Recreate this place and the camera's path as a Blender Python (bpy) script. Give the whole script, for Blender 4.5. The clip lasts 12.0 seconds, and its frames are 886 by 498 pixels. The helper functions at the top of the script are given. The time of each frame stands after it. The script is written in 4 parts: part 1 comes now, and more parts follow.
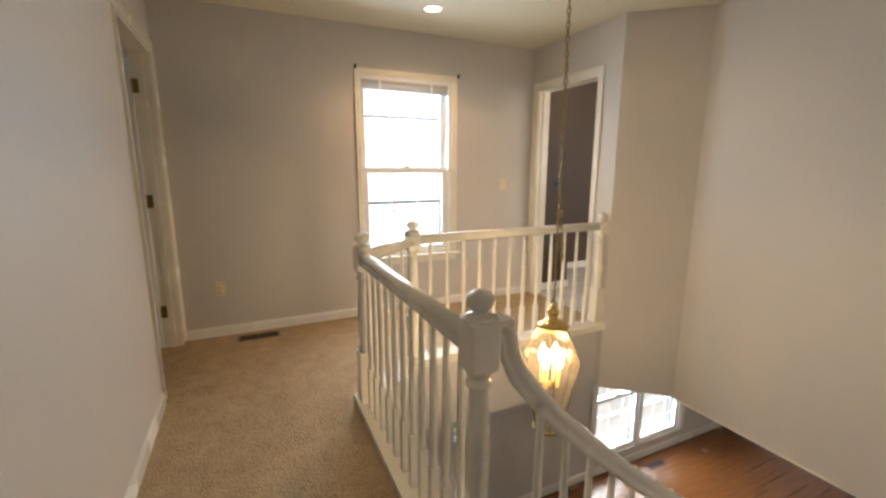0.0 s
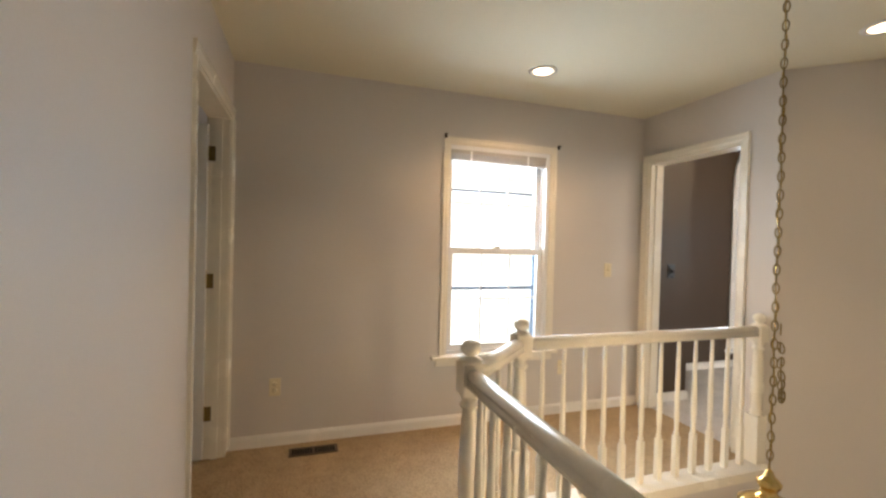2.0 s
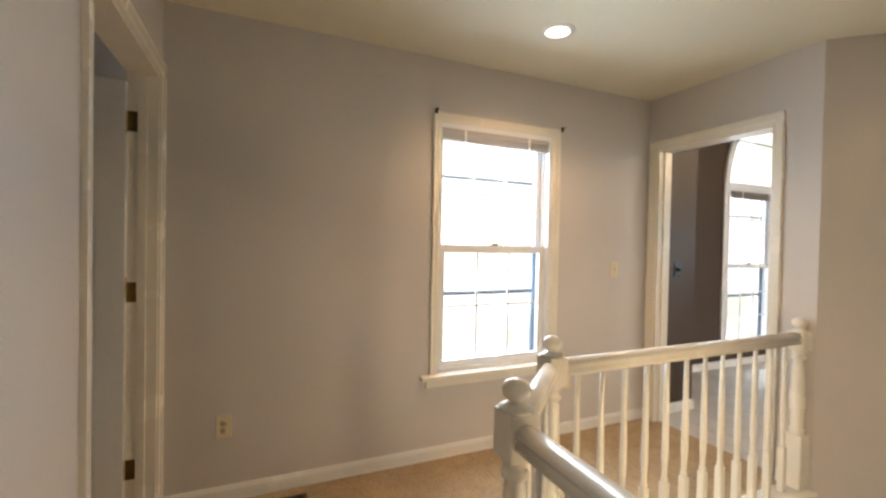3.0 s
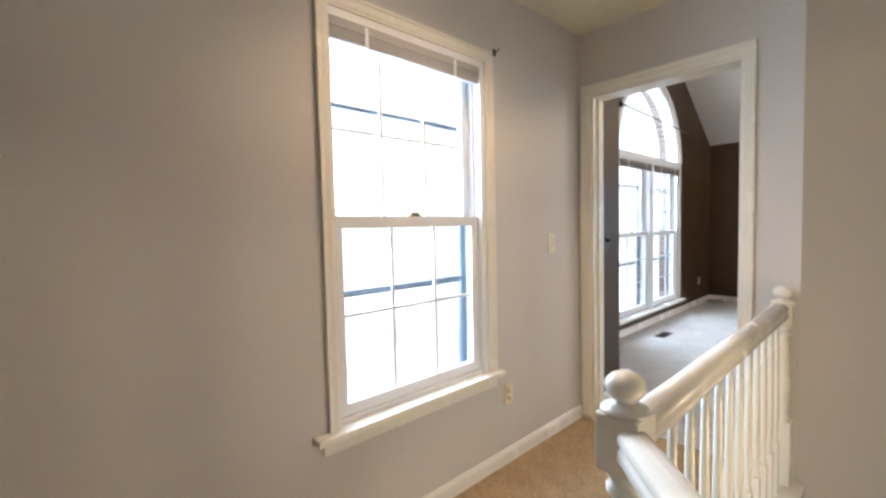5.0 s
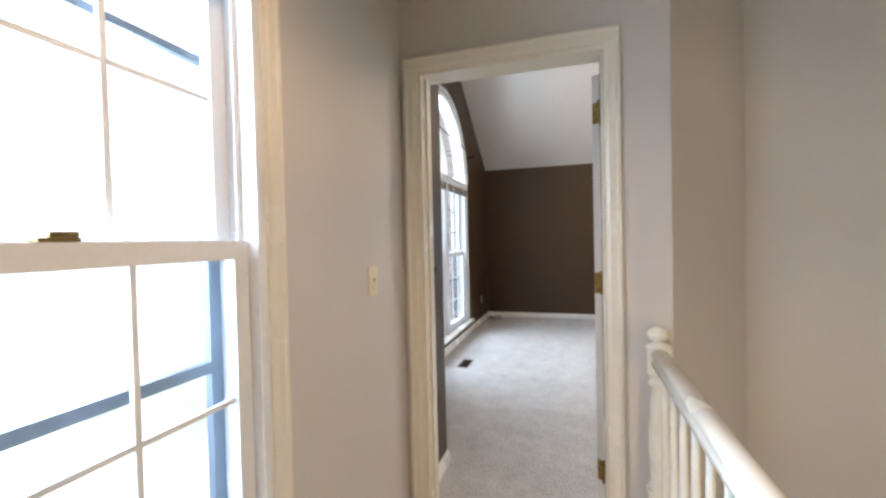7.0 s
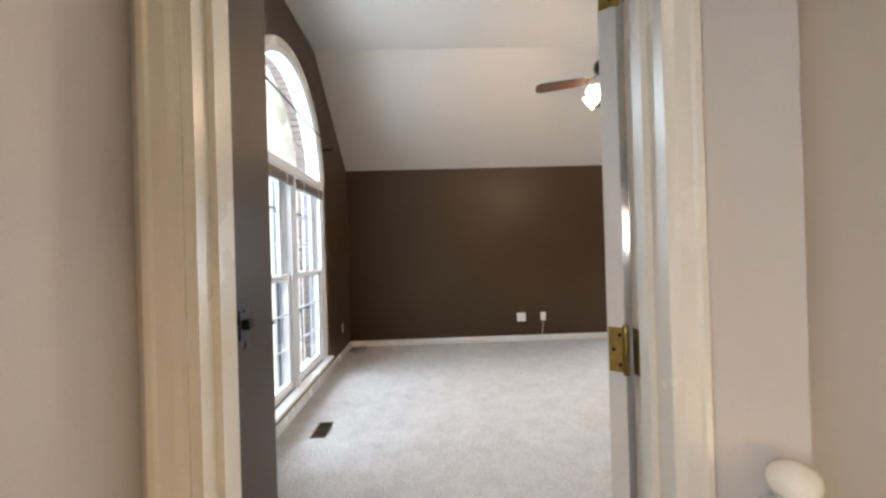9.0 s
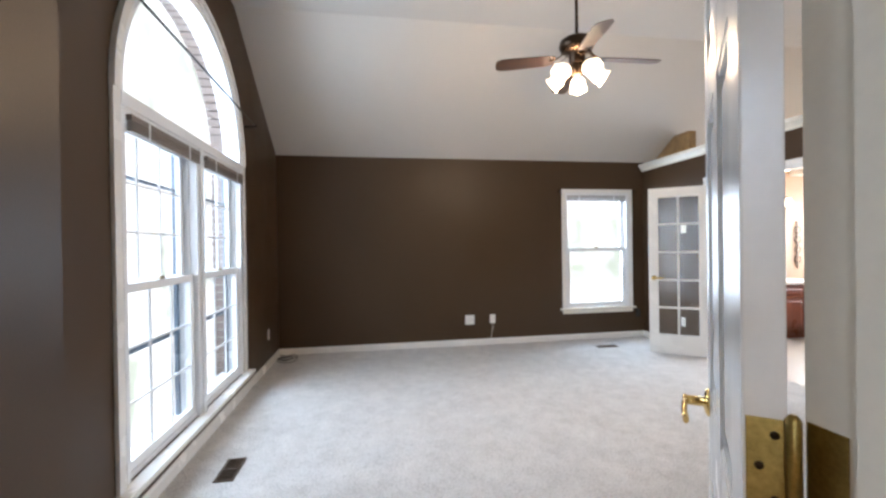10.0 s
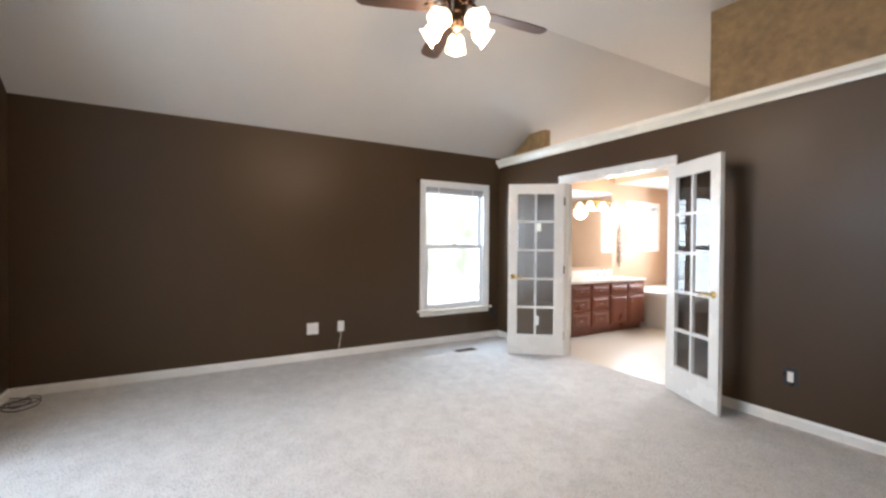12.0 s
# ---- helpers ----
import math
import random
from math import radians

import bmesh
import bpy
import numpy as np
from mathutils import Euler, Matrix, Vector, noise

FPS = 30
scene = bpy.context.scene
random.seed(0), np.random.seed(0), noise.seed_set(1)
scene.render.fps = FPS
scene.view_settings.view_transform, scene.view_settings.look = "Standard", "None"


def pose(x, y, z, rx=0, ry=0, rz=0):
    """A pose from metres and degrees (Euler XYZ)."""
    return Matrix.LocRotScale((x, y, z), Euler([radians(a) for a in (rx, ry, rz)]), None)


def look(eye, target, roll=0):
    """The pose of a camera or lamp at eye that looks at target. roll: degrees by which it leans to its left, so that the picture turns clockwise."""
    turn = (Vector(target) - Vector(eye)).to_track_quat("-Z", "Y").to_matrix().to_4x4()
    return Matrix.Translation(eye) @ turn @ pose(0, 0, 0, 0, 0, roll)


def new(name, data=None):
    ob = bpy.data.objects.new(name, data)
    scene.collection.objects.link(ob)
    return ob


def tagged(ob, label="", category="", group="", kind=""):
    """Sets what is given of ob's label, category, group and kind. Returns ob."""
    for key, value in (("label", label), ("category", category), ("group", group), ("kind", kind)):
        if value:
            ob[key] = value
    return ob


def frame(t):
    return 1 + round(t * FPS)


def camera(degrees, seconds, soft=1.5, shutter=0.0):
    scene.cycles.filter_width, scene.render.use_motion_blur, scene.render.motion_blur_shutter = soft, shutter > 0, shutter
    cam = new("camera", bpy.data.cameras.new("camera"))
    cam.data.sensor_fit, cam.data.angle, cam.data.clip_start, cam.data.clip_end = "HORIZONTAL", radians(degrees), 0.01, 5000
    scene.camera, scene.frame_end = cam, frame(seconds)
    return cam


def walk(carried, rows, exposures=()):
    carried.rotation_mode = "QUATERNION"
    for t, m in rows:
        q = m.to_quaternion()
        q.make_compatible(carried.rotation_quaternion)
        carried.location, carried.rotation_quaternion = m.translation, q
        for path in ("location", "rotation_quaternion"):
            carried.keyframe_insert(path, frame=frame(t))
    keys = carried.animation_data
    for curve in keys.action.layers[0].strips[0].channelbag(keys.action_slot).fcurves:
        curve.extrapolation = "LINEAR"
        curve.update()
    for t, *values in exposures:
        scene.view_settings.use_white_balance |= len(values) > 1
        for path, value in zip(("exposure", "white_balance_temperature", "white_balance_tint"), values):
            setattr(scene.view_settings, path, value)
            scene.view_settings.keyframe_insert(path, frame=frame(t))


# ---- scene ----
cam = camera(92.7, 12.0, soft=2.6)
PATH = [
    (0, (0.109, 0.186, 1.294), (0.936, 1.967, 0.918), 0.1),
    (0.5, (0.078, 0.325, 1.295), (0.839, 2.156, 1.035), 0.5),
    (1, (0.053, 0.467, 1.321), (0.735, 2.341, 1.176), 0.9),
    (1.5, (0.052, 0.664, 1.319), (0.68, 2.562, 1.259), 1.7),
    (2, (0.045, 0.881, 1.325), (0.663, 2.783, 1.298), 1.5),
    (2.5, (0.028, 1.151, 1.327), (0.716, 3.029, 1.301), 1.5),
    (4.5, (0.162, 2.21, 1.228), (1.346, 3.819, 1.152), -1.1),
    (5, (0.278, 2.42, 1.245), (1.634, 3.887, 1.143), -1.3),
    (5.5, (0.417, 2.631, 1.26), (1.962, 3.897, 1.151), -1.0),
    (6, (0.571, 2.804, 1.276), (2.279, 3.839, 1.179), -0.7),
    (6.5, (0.772, 2.952, 1.276), (2.601, 3.758, 1.206), -0.9),
    (7, (0.988, 3.084, 1.284), (2.897, 3.679, 1.244), -1.3),
    (9, (2.103, 3.36, 1.294), (4.102, 3.299, 1.301), -1.7),
    (9.5, (2.362, 3.357, 1.298), (4.352, 3.163, 1.298), -1.3),
    (10, (2.606, 3.349, 1.293), (4.579, 3.022, 1.282), -0.8),
    (10.5, (2.851, 3.342, 1.276), (4.792, 2.862, 1.255), -0.3),
    (11, (3.056, 3.282, 1.261), (4.953, 2.648, 1.231), 0.2),
    (11.5, (3.235, 3.229, 1.267), (5.061, 2.416, 1.232), 0.3),
    (12, (3.373, 3.186, 1.254), (5.102, 2.181, 1.231), 0.4),
]
walk(cam, [(t, look(eye, target, roll)) for t, eye, target, roll in PATH],
     exposures=[(0.0, 0.04, 7000, 11), (2.6, 0.02, 7000, 11.5), (4.4, 0.02, 6050, 10.5), (6.0, -0.08, 6050, 10.5), (7.2, -0.08, 6150, 11.5),
                (9.0, -0.16, 6600, 13), (9.7, -0.20, 6150, 12), (11.0, -0.12, 6150, 12.5), (12.0, -0.12, 6350, 12.5)])

# ---- light ----
world = bpy.data.worlds.new("sky")
scene.world = world
world.use_nodes = True
wn = world.node_tree
sky = wn.nodes.new("ShaderNodeTexSky")
sky.sky_type = "NISHITA"
sky.sun_disc = False
sky.sun_elevation, sky.sun_rotation = radians(48), radians(200)
sky.air_density, sky.dust_density = 1.0, 4.0
wn.links.new(sky.outputs[0], wn.nodes["Background"].inputs[0])
wn.nodes["Background"].inputs[1].default_value = 0.15
sun = new("sun", bpy.data.lights.new("sun", "SUN"))
sun.data.energy, sun.data.angle, sun.data.color = 1.5, radians(12), (1, 0.96, 0.9)
sun.matrix_world = look((0, 0, 20), (0.37 * 8, 0.93 * 8, 20 - 9.4))


def window_light(name, at, facing, w, h, watts, colour=(0.88, 0.94, 1.0)):
    """Skylight that comes in through one window opening."""
    ob = new(name, bpy.data.lights.new(name, "AREA"))
    ob.data.shape, ob.data.size, ob.data.size_y = "RECTANGLE", w, h
    ob.data.energy, ob.data.color = watts, colour
    ob.matrix_world = look(at, facing)
    return ob


def bulb(name, at, watts, colour, radius=0.03, spot=0):
    data = bpy.data.lights.new(name, "SPOT" if spot else "POINT")
    data.energy, data.color, data.shadow_soft_size = watts, colour, radius
    ob = new(name, data)
    if spot:
        data.spot_size, data.spot_blend = radians(spot), 0.8
    ob.location = at
    return ob


WARM = (1.0, 0.72, 0.42)
window_light("skylight_hall", (1.46, 4.32, 1.55), (1.46, 3.0, 1.1), 1.0, 1.7, 100, (0.66, 0.82, 1.0))
window_light("skylight_arch", (5.72, 5.3, 2.1), (5.72, 3.0, 1.2), 2.1, 2.8, 235, (0.66, 0.83, 1.0))
window_light("skylight_east", (8.55, 0.23, 1.4), (7.0, 0.23, 1.1), 1.1, 1.7, 90, (0.70, 0.85, 1.0))
window_light("skylight_bath", (8.5, -3.7, 1.7), (7.0, -3.6, 1.2), 1.0, 1.0, 300)
window_light("skylight_bath_south", (7.05, -4.9, 1.7), (6.8, -3.6, 1.2), 0.9, 1.0, 380)
window_light("skylight_foyer", (4.8, 4.2, -1.7), (4.8, 2.0, -2.4), 1.7, 1.4, 170)
bulb("can_bulb", (1.46, 3.27, 2.425), 54, (1.0, 0.66, 0.40), 0.05, 140)
bulb("can_bulb_foyer", (2.71, 2.2, 2.425), 6, WARM, 0.05, 120)
bulb("lantern_bulb", (1.535, 1.872, 0.32), 16, (1.0, 0.77, 0.5), 0.13)
bulb("fan_bulbs", (5.57, 1.82, 2.505), 66, (1.0, 0.71, 0.44), 0.12)
bulb("vanity_bulbs", (7.8, -2.45, 1.8), 40, (1.0, 0.75, 0.5), 0.1)

# ---- materials ----


def material(name, colour, rough=0.6, metal=0.0, vary=0.06, scale=6.0, grain=120.0, bump=0.05, depth=0.002, spec=0.5):
    m = bpy.data.materials.new(name)
    m.use_nodes = True
    nt = m.node_tree
    b = nt.nodes["Principled BSDF"]
    b.inputs["Metallic"].default_value = metal
    b.inputs["Specular IOR Level"].default_value = spec
    tc = nt.nodes.new("ShaderNodeTexCoord")
    n1 = nt.nodes.new("ShaderNodeTexNoise")
    n1.inputs["Scale"].default_value, n1.inputs["Detail"].default_value = scale, 4
    n2 = nt.nodes.new("ShaderNodeTexNoise")
    n2.inputs["Scale"].default_value, n2.inputs["Detail"].default_value = grain, 2
    for n in (n1, n2):
        nt.links.new(tc.outputs["Object"], n.inputs["Vector"])
    mix = nt.nodes.new("ShaderNodeMath")
    mix.operation = "ADD"
    nt.links.new(n1.outputs["Fac"], mix.inputs[0])
    nt.links.new(n2.outputs["Fac"], mix.inputs[1])
    ramp = nt.nodes.new("ShaderNodeMapRange")
    ramp.inputs["From Min"].default_value, ramp.inputs["From Max"].default_value = 0.6, 1.4
    ramp.inputs["To Min"].default_value, ramp.inputs["To Max"].default_value = 1 - vary, 1 + vary
    nt.links.new(mix.outputs[0], ramp.inputs["Value"])
    hsv = nt.nodes.new("ShaderNodeHueSaturation")
    hsv.inputs["Color"].default_value = (*colour, 1)
    nt.links.new(ramp.outputs[0], hsv.inputs["Value"])
    nt.links.new(hsv.outputs[0], b.inputs["Base Color"])
    rr = nt.nodes.new("ShaderNodeMapRange")
    rr.inputs["From Min"].default_value, rr.inputs["From Max"].default_value = 0.3, 0.7
    rr.inputs["To Min"].default_value, rr.inputs["To Max"].default_value = max(rough - 0.06, 0.02), min(rough + 0.06, 1)
    nt.links.new(n1.outputs["Fac"], rr.inputs["Value"])
    nt.links.new(rr.outputs[0], b.inputs["Roughness"])
    if bump:
        bp = nt.nodes.new("ShaderNodeBump")
        bp.inputs["Strength"].default_value, bp.inputs["Distance"].default_value = bump, depth
        nt.links.new(n2.outputs["Fac"], bp.inputs["Height"])
        nt.links.new(bp.outputs[0], b.inputs["Normal"])
    return m


def carpet_material(name, light, dark):
    """Cut pile: fine tufts, with broad patches where the pile lies the other way."""
    m = material(name, light, 0.95, 0, 0.10, 4.0, 260, 1.0, 0.012, 0.1)
    nt = m.node_tree
    tc = nt.nodes["Texture Coordinate"]
    tuft = nt.nodes.new("ShaderNodeTexVoronoi")
    tuft.inputs["Scale"].default_value = 110
    patch = nt.nodes.new("ShaderNodeTexNoise")
    patch.inputs["Scale"].default_value, patch.inputs["Detail"].default_value, patch.inputs["Roughness"].default_value = 9, 5, 0.7
    for n in (tuft, patch):
        nt.links.new(tc.outputs["Object"], n.inputs["Vector"])
    add = nt.nodes.new("ShaderNodeMath")
    add.operation = "MULTIPLY"
    nt.links.new(tuft.outputs["Distance"], add.inputs[0])
    nt.links.new(patch.outputs["Fac"], add.inputs[1])
    mr = nt.nodes.new("ShaderNodeMapRange")
    mr.inputs["From Min"].default_value, mr.inputs["From Max"].default_value = 0.05, 0.42
    nt.links.new(add.outputs[0], mr.inputs["Value"])
    mx = nt.nodes.new("ShaderNodeMix")
    mx.data_type = "RGBA"
    mx.inputs["A"].default_value, mx.inputs["B"].default_value = (*light, 1), (*dark, 1)
    nt.links.new(mr.outputs[0], mx.inputs["Factor"])
    nt.links.new(mx.outputs["Result"], nt.nodes["Hue/Saturation/Value"].inputs["Color"])
    nt.links.new(add.outputs[0], nt.nodes["Bump"].inputs["Height"])
    nt.nodes["Bump"].invert = True
    return m


def wood_material(name, a, b, rough, scale=(1.2, 14, 14)):
    m = material(name, a, rough, 0, 0.1, 3, 90, 0.1, 0.001)
    nt = m.node_tree
    mp = nt.nodes.new("ShaderNodeMapping")
    mp.inputs["Scale"].default_value = scale
    info = nt.nodes.new("ShaderNodeObjectInfo")
    off = nt.nodes.new("ShaderNodeVectorMath")
    off.operation = "SCALE"
    off.inputs[0].default_value = (7, 5, 3)
    nt.links.new(info.outputs["Random"], off.inputs["Scale"])
    nt.links.new(off.outputs[0], mp.inputs["Location"])
    nt.links.new(nt.nodes["Texture Coordinate"].outputs["Object"], mp.inputs["Vector"])
    g = nt.nodes.new("ShaderNodeTexNoise")
    g.inputs["Scale"].default_value, g.inputs["Detail"].default_value, g.inputs["Distortion"].default_value = 2.2, 6, 0.6
    nt.links.new(mp.outputs[0], g.inputs["Vector"])
    mx = nt.nodes.new("ShaderNodeMix")
    mx.data_type = "RGBA"
    mx.inputs["A"].default_value, mx.inputs["B"].default_value = (*a, 1), (*b, 1)
    nt.links.new(g.outputs["Fac"], mx.inputs["Factor"])
    nt.links.new(mx.outputs["Result"], nt.nodes["Hue/Saturation/Value"].inputs["Color"])
    return m


def glass_material(name, tint=(1, 1, 1), rough=0.0):
    m = bpy.data.materials.new(name)
    m.use_nodes = True
    nt = m.node_tree
    nt.nodes.remove(nt.nodes["Principled BSDF"])
    tr, gl, lw, pw, ma, mx = (nt.nodes.new("ShaderNode" + k) for k in ("BsdfTransparent", "BsdfGlossy", "LayerWeight", "Math", "Math", "MixShader"))
    tr.inputs[0].default_value = (*tint, 1)
    gl.inputs["Roughness"].default_value = rough
    lw.inputs["Blend"].default_value = 0.5
    pw.operation, ma.operation = "POWER", "MULTIPLY_ADD"
    pw.inputs[1].default_value, ma.inputs[1].default_value, ma.inputs[2].default_value = 4.0, 0.7, 0.04
    nt.links.new(lw.outputs["Facing"], pw.inputs[0])
    nt.links.new(pw.outputs[0], ma.inputs[0])
    nt.links.new(ma.outputs[0], mx.inputs[0])
    nt.links.new(tr.outputs[0], mx.inputs[1])
    nt.links.new(gl.outputs[0], mx.inputs[2])
    nt.links.new(mx.outputs[0], nt.nodes["Material Output"].inputs[0])
    return m


def glow_material(name, colour, strength):
    m = bpy.data.materials.new(name)
    m.use_nodes = True
    b = m.node_tree.nodes["Principled BSDF"]
    b.inputs["Base Color"].default_value = (0.9, 0.88, 0.82, 1)
    b.inputs["Emission Color"].default_value = (*colour, 1)
    b.inputs["Emission Strength"].default_value = strength
    return m


HALL = material("hall_wall_paint", (0.60, 0.565, 0.535), 0.5, 0, 0.035, 1.5, 220, 0.06, 0.0015, 0.35)
BROWN = material("brown_wall_paint", (0.060, 0.035, 0.0175), 0.42, 0, 0.08, 1.8, 220, 0.08, 0.0015, 0.32)
NICHE = material("tan_faux_wall_paint", (0.30, 0.19, 0.085), 0.6, 0, 0.28, 3.5, 14, 0.1, 0.002)
BATH = material("tan_bath_paint", (0.46, 0.31, 0.20), 0.5, 0, 0.05, 2, 200, 0.06, 0.0015)
CEIL = material("cream_ceiling_paint", (0.70, 0.655, 0.51), 0.85, 0, 0.03, 2, 160, 0.12, 0.002)
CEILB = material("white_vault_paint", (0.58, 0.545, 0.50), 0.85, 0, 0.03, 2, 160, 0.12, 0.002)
WHITE = material("white_gloss_paint", (0.80, 0.785, 0.75), 0.25, 0, 0.03, 4, 90, 0.03, 0.001, 0.5)
CREAM = material("cream_gloss_paint", (0.80, 0.76, 0.665), 0.24, 0, 0.03, 5, 90, 0.01, 0.001, 0.45)
DOORW = material("white_door_paint", (0.78, 0.79, 0.79), 0.22, 0, 0.03, 3, 70, 0.05, 0.001, 0.5)
VINYL = material("white_window_vinyl", (0.78, 0.79, 0.80), 0.35, 0, 0.03, 5, 90, 0.02, 0.001)
CARPET = carpet_material("tan_carpet", (0.58, 0.435, 0.27), (0.40, 0.295, 0.18))
CARPETB = carpet_material("grey_beige_carpet", (0.77, 0.755, 0.74), (0.56, 0.545, 0.53))
OAK = wood_material("dark_oak_floor", (0.20, 0.075, 0.022), (0.075, 0.026, 0.009), 0.22)
CHERRY = wood_material("cherry_cabinet_wood", (0.27, 0.085, 0.047), (0.14, 0.040, 0.022), 0.32, (14, 14, 1.2))
HINGE = material("worn_brass_hinge", (0.36, 0.26, 0.085), 0.34, 1, 0.3, 30, 200, 0.08)
BRASS = material("polished_brass", (0.78, 0.56, 0.22), 0.18, 1, 0.06, 9, 120, 0.03)
AGED = material("aged_brass", (0.26, 0.19, 0.08), 0.38, 1, 0.25, 40, 200, 0.1)
BRONZE = material("dark_bronze", (0.05, 0.033, 0.022), 0.3, 1, 0.15, 20, 150, 0.05)
BLADE = wood_material("dark_fan_blade_wood", (0.055, 0.03, 0.018), (0.025, 0.013, 0.008), 0.3)
CHROME = material("brushed_nickel", (0.6, 0.58, 0.55), 0.2, 1, 0.05, 20, 150, 0.02)
BLACK = material("black_iron", (0.015, 0.013, 0.012), 0.45, 0.6, 0.1, 20, 150, 0.05)
VENT = material("brown_register_metal", (0.10, 0.062, 0.036), 0.4, 0.4, 0.1, 30, 150, 0.03)
# near-black colour for the shade inside vents and outlet slots
DARK = material("dark_hollow_shade", (0.01, 0.008, 0.006), 0.9)
SLATE = material("dark_slate_plate", (0.022, 0.025, 0.031), 0.3, 0.1, 0.1, 20, 150, 0.05)
ALMOND = material("almond_plastic", (0.72, 0.64, 0.46), 0.35, 0, 0.02, 10, 100, 0.0)
PLASTIC = material("white_plastic", (0.8, 0.79, 0.76), 0.35, 0, 0.02, 10, 100, 0.0)
STORM = material("grey_blue_storm_frame", (0.13, 0.17, 0.22), 0.45, 0.3, 0.08, 12, 80, 0.03)
BLIND = material("grey_blind_slats", (0.42, 0.41, 0.40), 0.5, 0, 0.05, 12, 80, 0.03)
BLINDD = material("taupe_blind_slats", (0.20, 0.165, 0.14), 0.5, 0, 0.08, 12, 80, 0.03)
BRICK = material("red_brick", (0.22, 0.165, 0.14), 0.85, 0, 0.25, 9, 60, 0.4, 0.004)
MORTAR = material("mortar", (0.42, 0.39, 0.35), 0.9, 0, 0.1, 20, 90, 0.3, 0.003)
TILE = material("pale_bath_tile", (0.66, 0.60, 0.52), 0.35, 0, 0.06, 4, 60, 0.05)
CULTURED = material("white_cultured_marble", (0.82, 0.80, 0.76), 0.15, 0, 0.03, 3, 40, 0.0)
GRASS = material("lawn_grass", (0.085, 0.13, 0.04), 0.9, 0, 0.35, 0.6, 30, 0.8, 0.03)
LEAF = material("shrub_leaves", (0.075, 0.12, 0.04), 0.6, 0, 0.4, 4, 40, 0.2)
BARK = material("bark", (0.12, 0.085, 0.06), 0.9, 0, 0.3, 6, 40, 0.6, 0.01)
CONCRETE = material("pale_concrete", (0.5, 0.48, 0.45), 0.85, 0, 0.1, 2, 50, 0.3, 0.004)
CABLE = material("dark_cable_rubber", (0.04, 0.035, 0.03), 0.5)
GLASS = glass_material("window_glass")
BEVEL = glass_material("faceted_lantern_glass", (1.0, 0.96, 0.88), 0.05)
nt = BEVEL.node_tree                     # slightly milky, so that it takes the bulbs' light
soft, blend = nt.nodes.new("ShaderNodeBsdfTranslucent"), nt.nodes.new("ShaderNodeMixShader")
soft.inputs[0].default_value, blend.inputs[0].default_value = (0.95, 0.85, 0.68, 1), 0.01
nt.links.new(nt.nodes["Mix Shader"].outputs[0], blend.inputs[1])
nt.links.new(soft.outputs[0], blend.inputs[2])
nt.links.new(blend.outputs[0], nt.nodes["Material Output"].inputs[0])
MIRROR = material("mirror_silver", (0.9, 0.9, 0.9), 0.02, 1, 0.0, 5, 50, 0.0)
LAMP = glow_material("lit_bulb", (1.0, 0.78, 0.5), 40)
SHADE = glow_material("lit_frosted_glass", (1.0, 0.80, 0.58), 2.4)
CANGLOW = glow_material("lit_can_lens", (1.0, 0.80, 0.55), 5)
CANDLE = material("amber_candle_sleeve", (0.75, 0.42, 0.16), 0.5)

# ---- mesh helpers ----


def box(bm, x0, y0, z0, x1, y1, z1, bevel=0.0, m=None):
    r = bmesh.ops.create_cube(bm, size=1.0)
    vs = r["verts"]
    bmesh.ops.scale(bm, vec=(abs(x1 - x0), abs(y1 - y0), abs(z1 - z0)), verts=vs)
    bmesh.ops.translate(bm, vec=((x0 + x1) / 2, (y0 + y1) / 2, (z0 + z1) / 2), verts=vs)
    if bevel:
        es = list({e for v in vs for e in v.link_edges})
        g = bmesh.ops.bevel(bm, geom=es, offset=bevel, segments=2, affect="EDGES", profile=0.6)
        vs = list({v for f in g["faces"] for v in f.verts} | {v for v in vs if v.is_valid})
    if m is not None:
        bmesh.ops.transform(bm, matrix=m, verts=vs)
    return bm


def prism(bm, pts, axis, a, b):
    """A flat outline pts pulled from a to b along axis; pts name the other two axes in order."""
    def put(p, c):
        return {"x": (c, p[0], p[1]), "y": (p[0], c, p[1]), "z": (p[0], p[1], c)}[axis]
    lo = [bm.verts.new(put(p, a)) for p in pts]
    hi = [bm.verts.new(put(p, b)) for p in pts]
    n = len(pts)
    fs = [bm.faces.new(lo), bm.faces.new(hi[::-1])]
    for i in range(n):
        fs.append(bm.faces.new((lo[i], hi[i], hi[(i + 1) % n], lo[(i + 1) % n])))
    bmesh.ops.recalc_face_normals(bm, faces=fs)
    return bm


def lathe(bm, prof, seg=16, m=None, closed=True):
    """Turn (radius, height) pairs about z."""
    rings = []
    for r, z in prof:
        rings.append([bm.verts.new((max(r, 0.0004) * math.cos(2 * math.pi * k / seg), max(r, 0.0004) * math.sin(2 * math.pi * k / seg), z)) for k in range(seg)])
    fs = []
    for a, b in zip(rings, rings[1:]):
        for k in range(seg):
            fs.append(bm.faces.new((a[k], a[(k + 1) % seg], b[(k + 1) % seg], b[k])))
    if closed:
        fs += [bm.faces.new(rings[0][::-1]), bm.faces.new(rings[-1])]
    for f in fs:
        f.smooth = True
    if m is not None:
        bmesh.ops.transform(bm, matrix=m, verts=[v for r in rings for v in r])
    return bm


